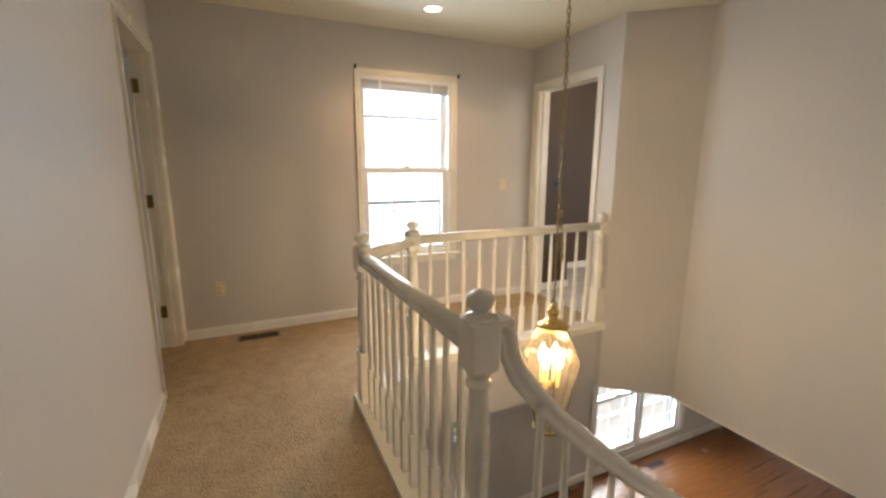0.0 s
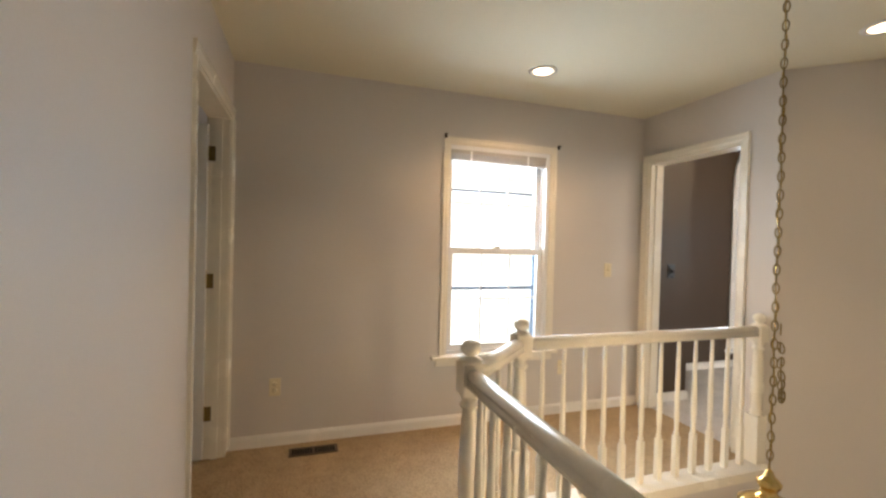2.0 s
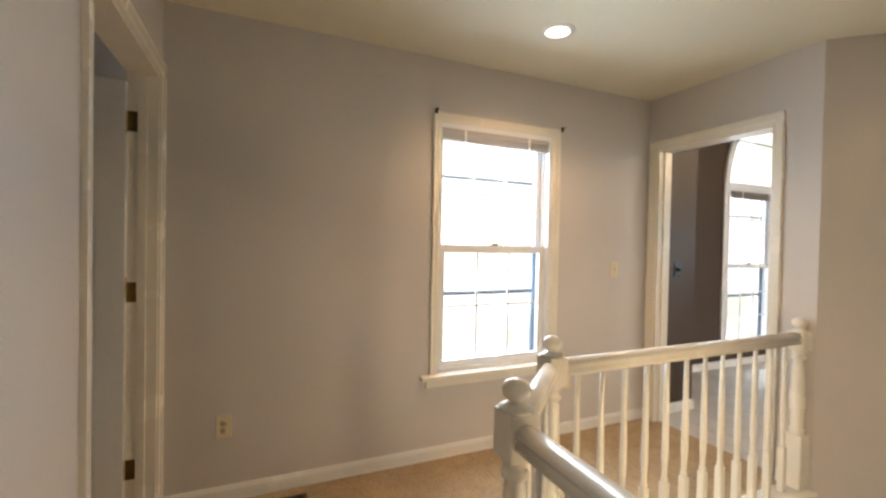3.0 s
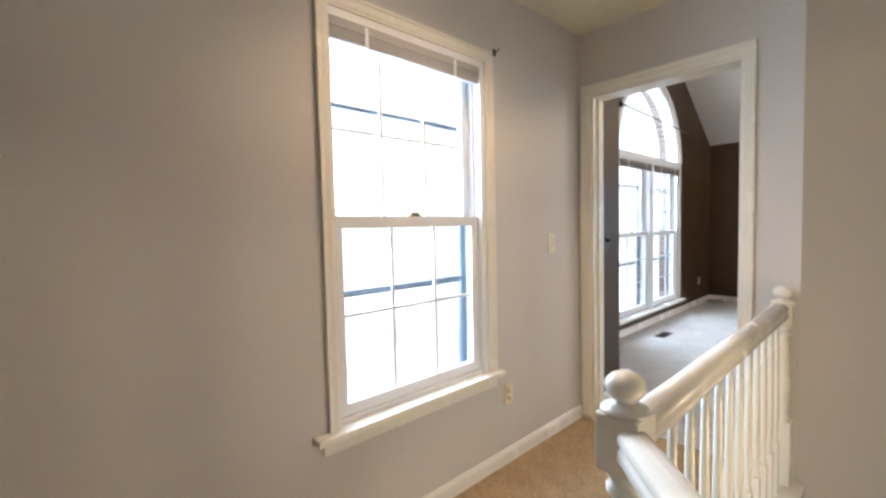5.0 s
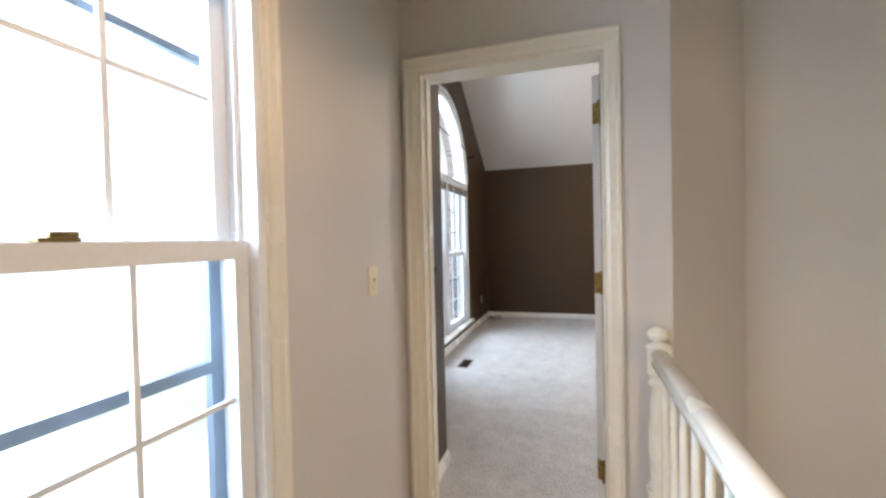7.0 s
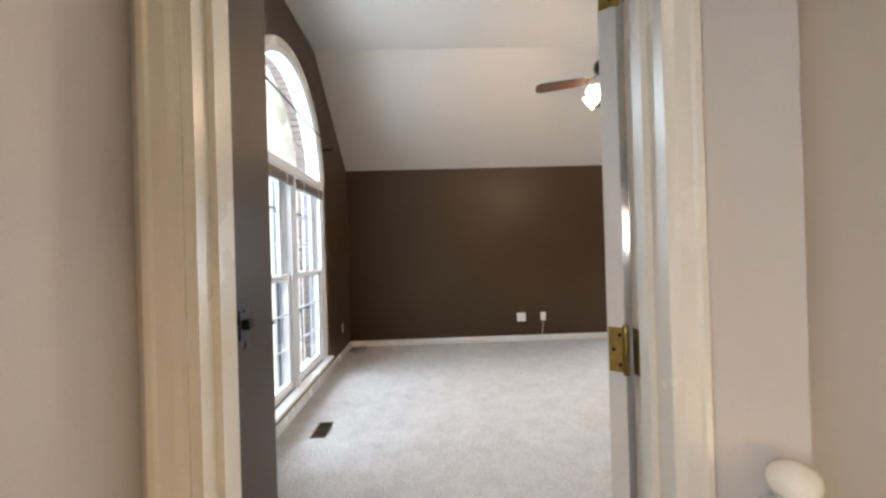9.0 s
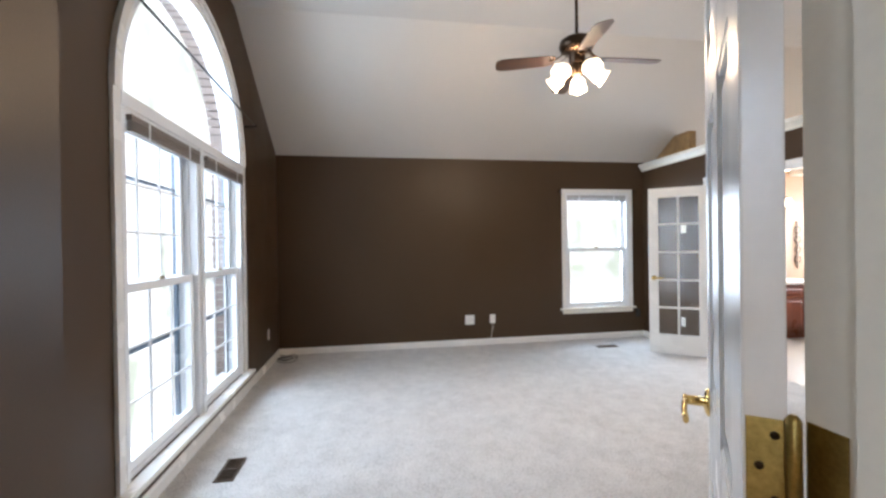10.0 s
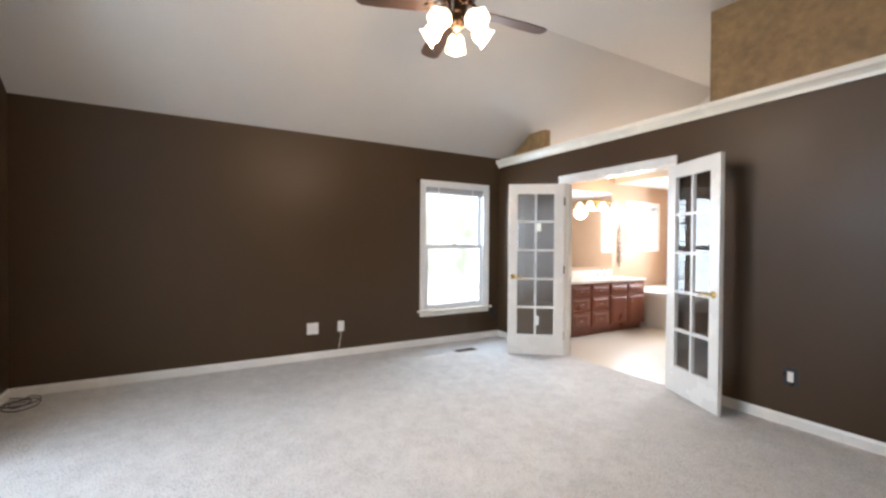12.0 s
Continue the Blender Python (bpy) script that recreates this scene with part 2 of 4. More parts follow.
def sweep(bm, path, prof, up=(0, 0, 1), smooth=True):
    """Carry the closed outline prof (sideways, upwards) along the points of path."""
    path = [Vector(p) for p in path]
    rings = []
    for i, p in enumerate(path):
        d = (path[min(i + 1, len(path) - 1)] - path[max(i - 1, 0)]).normalized()
        side = d.cross(Vector(up)).normalized()
        top = side.cross(d)
        rings.append([bm.verts.new(p + side * a + top * b) for a, b in prof])
    n = len(prof)
    for a, b in zip(rings, rings[1:]):
        for k in range(n):
            f = bm.faces.new((a[k], a[(k + 1) % n], b[(k + 1) % n], b[k]))
            f.smooth = smooth
    bm.faces.new(rings[0][::-1])
    bm.faces.new(rings[-1])
    bmesh.ops.recalc_face_normals(bm, faces=bm.faces[:])
    return bm


def ring_profile(r, n=8):
    return [(r * math.cos(2 * math.pi * k / n), r * math.sin(2 * math.pi * k / n)) for k in range(n)]


def mesh_of(name, bm, mat):
    me = bpy.data.meshes.new(name)
    bm.to_mesh(me)
    bm.free()
    me.materials.append(mat)
    return me


def part(name, bm, mat, parent, label=""):
    ob = new(name, mesh_of(name, bm, mat))
    ob.parent = parent
    if label:
        ob["label"] = label
    return ob


def thing(name, at, label, category, group="", kind="", rz=0.0):
    ob = new(name)
    ob.empty_display_size = 0.1
    ob.matrix_basis = pose(*at, 0, 0, rz)
    return tagged(ob, label, category, group, kind)


def structure(name, bm, mat, label, category):
    return tagged(new(name, mesh_of(name, bm, mat)), label, category, kind="structure")


def boxes(*rows, bevel=0.0):
    bm = bmesh.new()
    for r in rows:
        box(bm, *r, bevel=bevel)
    return bm


def pulled(pts, axis, a, b):
    return prism(bmesh.new(), pts, axis, a, b)


# ---- structure: upper hall ----
NY, WX, EX = 3.835, -0.405, 2.80          # inner faces of the hall's north, west and east walls
H = 2.44
LOW = -2.72                              # lower floor
BN, BE, BS, BW = 4.52, 8.12, -0.475, 3.35  # bedroom walls
FZ = -0.028                              # carpet surface
D1, D2 = (2.80, 2.725), (3.25, 2.335)    # ends of the slanting wall

structure("wall_north", boxes(
    (WX - 0.15, NY, -0.3, 1.045, NY + 0.16, H), (1.885, NY, -0.3, EX + 0.13, NY + 0.16, H),
    (1.045, NY, -0.3, 1.885, NY + 0.16, 0.495), (1.045, NY, 2.055, 1.885, NY + 0.16, H)), HALL, "greige painted hall wall round the window", "wall")
structure("wall_west", boxes(
    (WX - 0.12, -1.7, -0.06, WX, 2.90, H), (WX - 0.12, 3.765, -0.06, WX, NY, H), (WX - 0.12, 2.90, 2.065, WX, 3.765, H)), HALL, "greige painted hall wall beside the white door", "wall")
structure("wall_south", boxes((WX - 0.12, -1.82, -0.06, 0.7, -1.7, H)), HALL, "greige painted wall that ends the hall", "wall")
structure("wall_stair", boxes((0.58, -1.7, -0.06, 0.7, -0.02, H), (0.58, -0.14, LOW, BW + 0.02, -0.02, H)), HALL, "greige painted wall along the staircase", "wall")
structure("wall_east", boxes(
    (EX, D1[1], -0.6, EX + 0.13, 2.945, H), (EX, 3.755, -0.06, EX + 0.13, NY, H), (EX, 2.945, 2.05, EX + 0.13, 3.755, H)), HALL, "pale greige wall round the bedroom doorway", "wall")
structure("wall_slant", pulled([D1, D2, (D2[0] + 0.1, D2[1] + 0.06), (D1[0] + 0.13, D1[1] + 0.08)], "z", -0.6, H), HALL, "greige slanting wall above the foyer", "wall")
structure("wall_foyer", boxes((D2[0], -0.02, -0.6, D2[0] + 0.1, D2[1], H)), HALL, "tall greige foyer wall above an open room", "wall")
structure("foyer_header", boxes((D2[0] - 0.004, 0.0, -0.615, D2[0] + 0.1, D2[1], -0.601)), WHITE, "white edge strip under the foyer wall", "trim")
bm = bmesh.new()
prism(bm, [(WX - 0.2, -1.8), (BW - 0.0, -1.8), (BW, D2[1] + 0.1), (EX + 0.13, D1[1] + 0.14), (EX + 0.13, NY + 0.1), (WX - 0.2, NY + 0.1)], "z", H, H + 0.1)
structure("ceiling", bm, CEIL, "cream painted flat hall ceiling", "ceiling")
bm = bmesh.new()
prism(bm, [(-0.55, -1.7), (0.62, -1.7), (0.62, 2.50), (1.08, 2.80), (EX + 0.065, 2.80), (EX + 0.065, NY), (-0.55, NY)], "z", -0.3, FZ)
structure("floor", bm, CARPET, "tan cut-pile carpet of the upper hall, slightly worn", "carpet")

# face of the landing under the balustrade
bm = bmesh.new()
prism(bm, [(0.62, 1.10), (0.64, 1.10), (0.64, 2.487), (1.086, 2.777), (EX, 2.777), (EX, 2.80), (1.08, 2.80), (0.62, 2.50)], "z", -0.6, -0.03)
structure("landing_fascia", bm, HALL, "greige painted edge of the landing above the foyer", "wall")

# west room behind the hall door
structure("wall_west_room", boxes((-2.6, 2.4, -0.06, -2.5, 4.1, H), (-2.6, 2.3, -0.06, WX - 0.12, 2.4, H), (-2.6, 4.1, -0.06, WX - 0.12, 4.2, H)), HALL, "grey painted walls of the room behind the open door", "wall")
structure("floor_west_room", boxes((-2.5, 2.4, -0.1, WX - 0.12, 4.1, FZ - 0.002)), CARPET, "tan carpet behind the open door", "carpet")
structure("ceiling_west_room", boxes((-2.6, 2.3, H, WX - 0.2, 4.2, H + 0.1)), CEIL, "cream ceiling of the side room", "ceiling")

# lower storey
structure("wall_lower_north", boxes(
    (-1.5, NY, LOW, 1.90, NY + 0.16, -0.3), (1.90, NY, LOW, 2.16, NY + 0.16, -2.55), (1.90, NY, -0.75, 2.16, NY + 0.16, -0.3), (2.16, NY, LOW, 3.95, NY + 0.16, -0.3),
    (3.95, NY, LOW, 5.66, NY + 0.16, -2.50), (3.95, NY, -0.85, 5.66, NY + 0.16, -0.3), (5.66, NY, LOW, 6.9, NY + 0.16, -0.3)), HALL, "grey painted wall of the lower room with windows", "wall")
structure("wall_lower_east", boxes((6.75, -2.5, LOW, 6.9, NY, -0.3)), HALL, "greige painted wall of the lower room", "wall")
structure("wall_lower_south", boxes((-1.5, -2.62, LOW, 6.9, -2.5, -0.3)), HALL, "greige painted rear wall of the lower room", "wall")
structure("wall_lower_west", boxes((-1.62, -2.62, LOW, -1.5, NY, -0.3)), HALL, "greige painted side wall of the lower room", "wall")
bm = bmesh.new()
prism(bm, [(0.66, 2.80), (EX + 0.05, 2.80), (D2[0] + 0.1, D2[1] + 0.1), (6.75, D2[1] + 0.1), (6.75, NY), (0.66, NY)], "z", -0.36, -0.31)
box(bm, D2[0] + 0.1, -2.5, -0.36, 6.75, D2[1] + 0.1, -0.31)
box(bm, -1.5, -2.5, -0.36, 0.60, NY, -0.31)
box(bm, 0.60, -2.5, -0.36, D2[0] + 0.1, -0.14, -0.31)
structure("ceiling_lower", bm, CEIL, "cream ceiling of the lower room", "ceiling")
floor_low = structure("floor_lower", boxes((-1.5, -2.5, LOW - 0.12, 6.75, NY, LOW - 0.012)), OAK, "dark stained oak plank floor of the lower room", "floor")

# ---- structure: bedroom ----
AX, AZ, AR = 5.745, 2.05, 0.945            # arched opening: centre, springing height, radius
SILL = 0.175
RX0, RX1, RZ, EAVE = 5.15, 6.57, 3.43, 2.443


def vault(x):
    if x > RX1:
        return EAVE + (RZ - EAVE) * (BE - x) / (BE - RX1)
    if x < RX0:
        return EAVE + (RZ - EAVE) * (x - BW) / (RX0 - BW)
    return RZ


bm = bmesh.new()
for s in (-1, 1):
    arc = [(AX + s * AR * math.cos(math.pi / 2 * k / 20), AZ + AR * math.sin(math.pi / 2 * k / 20)) for k in range(21)]
    far, brk, eave = (BE + 0.16, RX1, BE) if s > 0 else (BW - 0.13, RX0, BW)
    prism(bm, [(far, -0.3), (AX, -0.3), (AX, SILL), (AX + s * AR, SILL), *arc, (AX, RZ + 0.02), (brk, RZ + 0.02), (eave, EAVE + 0.02), (far, EAVE)], "y", BN, BN + 0.14)
structure("wall_bedroom_north", bm, BROWN, "dark brown bedroom gable wall with an arched opening", "wall")
structure("wall_bedroom_east", boxes(
    (BE, BS - 0.1, -0.06, BE + 0.16, -0.245, EAVE + 0.03), (BE, 0.71, -0.06, BE + 0.16, BN, EAVE + 0.03),
    (BE, -0.245, -0.06, BE + 0.16, 0.71, 0.41), (BE, -0.245, 2.015, BE + 0.16, 0.71, EAVE + 0.03)), BROWN, "dark brown bedroom wall with a window", "wall")
structure("wall_bedroom_south", boxes(
    (BW - 0.02, BS - 0.12, -0.06, 5.635, BS, 2.40), (6.905, BS - 0.12, -0.06, BE, BS, 2.40), (5.635, BS - 0.12, 1.985, 6.905, BS, 2.40)), BROWN, "dark brown wall with a double doorway under a plant ledge", "wall")
structure("wall_bedroom_west", boxes((BW + 0.002, BS, -0.06, BW + 0.02, D2[1] + 0.06, EAVE + 0.1)), BROWN, "grey-brown painted wall beside the bedroom door", "wall")
structure("wall_alcove_return", boxes((BW - 0.13, NY + 0.081, -0.06, BW - 0.004, BN, EAVE + 0.1)), BROWN, "grey-brown painted return beside the arched window", "wall")
structure("wall_alcove_north", boxes((EX + 0.13, NY - 0.012, -0.06, BW - 0.004, NY + 0.08, EAVE)), BROWN, "grey-brown painted wall that carries the dimmer", "wall")
structure("wall_bedroom_slant", pulled([(EX + 0.132, 2.807), (BW + 0.002, 2.397), (BW + 0.02, 2.409), (EX + 0.15, 2.822)], "z", -0.06, EAVE), BROWN, "grey-brown slanting wall behind the open door", "wall")
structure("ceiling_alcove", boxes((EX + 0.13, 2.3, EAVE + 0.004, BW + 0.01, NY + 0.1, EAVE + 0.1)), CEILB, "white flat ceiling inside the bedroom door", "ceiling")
structure("wall_alcove_top", boxes((BW - 0.1, 2.3, EAVE + 0.1, BW, BN, EAVE + 0.3)), BROWN, "brown strip of wall above the alcove", "wall")
UY = -4.45                               # far wall of the bath and of the space above it
bm = bmesh.new()
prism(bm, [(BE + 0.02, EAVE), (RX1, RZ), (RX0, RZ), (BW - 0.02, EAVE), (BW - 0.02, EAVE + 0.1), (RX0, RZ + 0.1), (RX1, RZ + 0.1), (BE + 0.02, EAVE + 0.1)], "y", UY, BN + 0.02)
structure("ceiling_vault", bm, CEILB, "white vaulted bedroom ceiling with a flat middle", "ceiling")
structure("floor_bedroom", pulled([(EX + 0.065, NY), (EX + 0.065, 2.81), (EX + 0.13, 2.80), (BW, 2.39), (BW, BS - 0.06), (BE, BS - 0.06), (BE, BN), (BW - 0.004, BN), (BW - 0.004, NY)], "z", -0.3, FZ), CARPETB, "pale grey-beige cut-pile bedroom carpet", "carpet")
structure("floor_bath", boxes((3.8, UY, -0.3, BE, BS - 0.06, FZ - 0.004)), TILE, "pale tiled bathroom floor in bright light", "floor")
# unseen opening left in ledge and bath ceiling lets bath light into the vault
structure("plant_ledge", boxes((BW, -1.15, 2.40, BE, BS - 0.0, 2.418), (BW, UY, 2.40, BE, -2.95, 2.418), (BW, -2.95, 2.40, 5.45, -1.15, 2.418)), WHITE, "white painted ledge above the double doorway", "ledge")
structure("ceiling_bath", boxes((3.8, -1.15, 2.30, BE, BS - 0.12, 2.396), (3.8, UY, 2.30, BE, -2.95, 2.396), (3.8, -2.95, 2.30, 5.45, -1.15, 2.396)), CEILB, "white flat bathroom ceiling with an added opening for light", "ceiling")
bm = bmesh.new()
pts = [(5.55, 2.418), (5.55, RZ), (RX0, RZ), (BW, EAVE), (BW, 2.418)]
prism(bm, pts, "y", -1.05, -0.95)
structure("wall_niche_west", bm, NICHE, "tan mottled gable wall above the plant ledge", "wall")
bm = bmesh.new()
prism(bm, [(7.38, 2.418), (7.38, 2.72), (7.655, 2.72), (BE, 2.433), (BE, 2.418)], "y", -0.72, -0.62)
structure("wall_niche_east", bm, NICHE, "small tan wing wall on the plant ledge", "wall")
# wall brought forward behind the opening to hold its light in the vault
structure("wall_upper_south", boxes((BW, -3.15, 2.418, BE, -3.05, RZ + 0.05)), CEILB, "white wall added across the vaulted space to keep the light in", "wall")
structure("wall_bath_east", boxes((BE, UY, -0.06, BE + 0.16, -4.12, EAVE), (BE, -3.28, -0.06, BE + 0.16, BS - 0.1, EAVE), (BE, -4.12, -0.06, BE + 0.16, -3.28, 1.15), (BE, -4.12, 1.97, BE + 0.16, -3.28, EAVE)), BATH, "tan painted bathroom wall with a square window", "wall")
structure("wall_bath_south", boxes((3.8, UY - 0.14, -0.06, 6.60, UY, 2.4), (7.50, UY - 0.14, -0.06, BE + 0.16, UY, 2.4), (6.60, UY - 0.14, -0.06, 7.50, UY, 1.1), (6.60, UY - 0.14, 2.0, 7.50, UY, 2.4)), BATH, "tan painted bathroom wall with a window", "wall")
structure("wall_bath_west", boxes((3.7, UY, -0.06, 3.8, BS - 0.12, 2.4)), BATH, "tan painted bathroom side wall", "wall")

# ---- trim ----


def base_run(name, a, b, z=FZ, h=0.078, depth=0.014, side=1):
    """Baseboard from a to b, standing out to the left of that way (side 1) or to its right."""
    a, b = Vector((*a, z)), Vector((*b, z))
    prof = [(0, 0), (-side * depth, 0), (-side * depth, h - 0.02), (-side * depth * 0.5, h - 0.004), (-side * depth * 0.35, h), (0, h)]
    bm = sweep(bmesh.new(), [a, b], prof, smooth=False)
    return structure(name, bm, WHITE, "white painted baseboard along the carpet", "baseboard")


base_run("baseboard_1", (WX, NY), (EX, NY), side=-1)
base_run("baseboard_2", (WX, -1.7), (WX, 2.835), side=-1)
base_run("baseboard_3", (EX, 2.81), (EX, 2.895), side=1)
base_run("baseboard_4", (EX + 0.15, NY - 0.012), (BW - 0.004, NY - 0.012), side=-1)
base_run("baseboard_5", (BW - 0.004, NY - 0.026), (BW - 0.004, BN), side=-1)
base_run("baseboard_6", (BW - 0.004, BN), (BE, BN), side=-1)
base_run("baseboard_7", (BE, BN - 0.014), (BE, BS + 0.014), side=-1)
base_run("baseboard_8", (BE, BS), (6.97, BS), side=-1)
base_run("baseboard_9", (5.57, BS), (BW + 0.02, BS), side=-1)
base_run("baseboard_10", (BW + 0.02, BS), (BW + 0.02, 2.39), side=-1)
base_run("baseboard_11", (-1.5, NY), (6.75, NY), LOW, 0.11, side=-1)
base_run("baseboard_12", (6.75, NY), (6.75, -2.5), LOW, 0.11, side=-1)
bm = bmesh.new()
prism(bm, [(BS, 2.325), (BS + 0.012, 2.325), (BS + 0.018, 2.35), (BS + 0.04, 2.375), (BS + 0.055, 2.385), (BS + 0.06, 2.40), (BS + 0.06, 2.424), (BS, 2.424)], "x", BW + 0.02, BE)
structure("ledge_moulding", bm, CREAM, "cream crown moulding along the plant ledge", "trim")

# ---- doors, casings ----


def casing_profile(w, t, flip=1):
    """Colonial casing outline: across the face and out of the wall."""
    return [(0, 0), (flip * w, 0), (flip * w, t), (flip * w * 0.82, t), (flip * w * 0.72, t * 0.8), (flip * w * 0.30, t * 0.75), (flip * w * 0.12, t * 0.5), (0, t * 0.45)]


def casing(name, m, w, h, label, wide=0.068, thick=0.017, sill=None, mat=None):
    """Casing round an opening w wide from its foot to h, in a frame whose x runs along the wall and y out of it."""
    ob = thing(name, (0, 0, 0), label, "door casing" if sill is None else "window casing", kind="structure")
    ob.matrix_basis = m
    foot = 0.0 if sill is None else sill
    mat = mat or CREAM
    for side in (-1, 1):
        bm = bmesh.new()
        x = side * w / 2
        prism(bm, [(x + side * (a), -b) for a, b in casing_profile(wide, thick)], "z", foot, h)
        part("jamb_casing", bm, mat, ob)
    bm = bmesh.new()
    prism(bm, [(-b, h + a) for a, b in casing_profile(wide, thick)], "x", -w / 2 - wide, w / 2 + wide)
    part("head_casing", bm, mat, ob)
    return ob


def wall_frame(x, y, heading):
    """x along the wall, -y towards the room; heading turns it about z."""
    return pose(x, y, 0, 0, 0, heading)


def lining(parent, w, h, depth, mat, foot=FZ, shift=0.0):
    """Jambs, head and stops that line a doorway, depth deep behind the wall's face."""
    for s in (-1, 1):
        x = shift + s * w / 2
        part("jamb", boxes((min(x, x - s * 0.018), -0.001, foot, max(x, x - s * 0.018), depth + 0.001, h)), mat, parent)
        a, b = x - s * 0.018, x - s * 0.030
        part("stop", boxes((min(a, b), depth * 0.35, foot, max(a, b), depth * 0.35 + 0.035, h - 0.018)), mat, parent)
    part("head_jamb", boxes((shift - w / 2 + 0.018, -0.001, h - 0.018, shift + w / 2 - 0.018, depth + 0.001, h)), mat, parent)


c = casing("door_1", wall_frame(EX, 3.36, -90), 0.79, 2.05, "cream painted bedroom doorway frame", wide=0.06)
lining(c, 0.81, 2.05, 0.13, CREAM, shift=0.01)
part("strike_plate", boxes((-0.378, 0.06, 0.87, -0.376, 0.085, 0.94)), AGED, c, "small brass strike plate")
for z in (0.26, 1.085, 1.82):
    part("hinge_leaf", boxes((0.3955, 0.095, z - 0.045, 0.3985, 0.128, z + 0.045)), HINGE, c, "worn brass hinge leaf")
c = casing("door_1_inside", wall_frame(EX + 0.13, 3.35, 90), 0.81, 2.05, "white painted casing on the bedroom side of the door")
c = casing("door_2", wall_frame(WX, 3.3325, 90), 0.865, 2.065, "cream painted doorway frame beside the corner", wide=0.066)
lining(c, 0.865, 2.065, 0.12, CREAM)
c = casing("door_3", wall_frame(6.27, BS, 180), 1.27, 1.985, "white painted double doorway frame to the bathroom", mat=WHITE)
lining(c, 1.27, 1.985, 0.12, WHITE)


def hinge(parent, x, y, z, m=AGED, leaf=0.03):
    h = part("hinge", boxes((x - leaf, y - 0.0015, z - 0.045, x + leaf, y + 0.0015, z + 0.045), bevel=0.0007), m, parent, "brass butt hinge")
    part("knuckle", lathe(bmesh.new(), [(0.0065, z - 0.048), (0.0065, z + 0.048), (0.003, z + 0.053)], 10, Matrix.Translation((x, y - 0.006, 0))), m, h)
    for k in (-0.028, 0.0, 0.028):
        part("screw", boxes((x + 0.012, y - 0.0035, z + k - 0.004, x + 0.020, y - 0.0012, z + k + 0.004)), BRONZE, h)
    return h


def panel_door(at, rz, w, h, label, lever=0):
    """Six-panel door hung at its local origin, its width along x."""
    d = thing("panel_door", at, label, "door", rz=rz)
    t = 0.035
    st, mid = 0.105, 0.09
    rows = [(0.20, 0.80), (0.98, 1.58), (1.70, h - 0.115)]
    x0, x1, x2, x3 = st, (w - mid) / 2, (w + mid) / 2, w - st
    part("stile", boxes((0, 0, 0, st, t, h), bevel=0.002), DOORW, d)
    part("stile", boxes((x3, 0, 0, w, t, h), bevel=0.002), DOORW, d)
    part("mullion", boxes((x1, 0.0005, 0.05, x2, t - 0.0005, h - 0.05)), DOORW, d)
    z = 0.0
    for a, b in rows + [(h, h)]:
        part("rail", boxes((st, 0.001, z, x3, t - 0.001, a)), DOORW, d)
        z = b
    for a, b in rows:
        for u, v in ((x0, x1), (x2, x3)):
            bm = bmesh.new()
            box(bm, u, 0.012, a, v, t - 0.012, b)
            # raised field with sloping margins on both faces
            for y0, y1 in ((0.012, 0.004), (t - 0.012, t - 0.004)):
                lo = [bm.verts.new((p, y0, q)) for p, q in ((u + 0.012, a + 0.012), (v - 0.012, a + 0.012), (v - 0.012, b - 0.012), (u + 0.012, b - 0.012))]
                hi = [bm.verts.new((p, y1, q)) for p, q in ((u + 0.045, a + 0.045), (v - 0.045, a + 0.045), (v - 0.045, b - 0.045), (u + 0.045, b - 0.045))]
                bm.faces.new(hi)
                for k in range(4):
                    bm.faces.new((lo[k], lo[(k + 1) % 4], hi[(k + 1) % 4], hi[k]))
            bmesh.ops.recalc_face_normals(bm, faces=bm.faces[:])
            part("panel", bm, DOORW, d)
            bm = bmesh.new()
            for y0 in (0.003, t - 0.012):
                for r in ((u, y0, a, u + 0.012, y0 + 0.009, b), (v - 0.012, y0, a, v, y0 + 0.009, b), (u + 0.012, y0, a, v - 0.012, y0 + 0.009, a + 0.012), (u + 0.012, y0, b - 0.012, v - 0.012, y0 + 0.009, b)):
                    box(bm, *r)
            part("panel_moulding", bm, DOORW, d)
    for z in (0.275, 1.10, 1.835):
        k = part("hinge", boxes((-0.002, 0.001, z - 0.045, 0.0, t - 0.003, z + 0.045), bevel=0.0006), HINGE, d, "worn brass butt hinge")
        part("knuckle", lathe(bmesh.new(), [(0.0065, z - 0.048), (0.0065, z + 0.048), (0.003, z + 0.053)], 10, Matrix.Translation((-0.006, -0.003, 0))), HINGE, k)
        for u, v in ((0.010, -0.03), (0.022, 0.0), (0.010, 0.03)):
            part("screw", lathe(bmesh.new(), [(0.004, 0), (0.004, 0.001), (0.001, 0.0012)], 8, pose(-0.002, u, z + v, 0, -90, 0)), BRONZE, k)
    if lever:
        for s, y in ((-1, 0), (1, t)):
            m = Matrix.Translation((w - 0.065, y, 0.945)) @ pose(0, 0, 0, -90 * s, 0, 0)
            k = part("lever_handle", lathe(bmesh.new(), [(0.031, 0), (0.031, 0.004), (0.024, 0.009), (0.011, 0.012), (0.011, 0.045), (0.014, 0.05), (0.006, 0.054)], 18, m), BRASS, d, "polished brass lever handle")
            path = [(w - 0.065, y + s * 0.045, 0.945), (w - 0.10, y + s * 0.05, 0.947), (w - 0.135, y + s * 0.05, 0.941), (w - 0.165, y + s * 0.047, 0.933)]
            part("lever", sweep(bmesh.new(), path, [(0.006 * math.cos(q), 0.009 * math.sin(q)) for q in [math.pi * i / 5 for i in range(10)]]), BRASS, k)
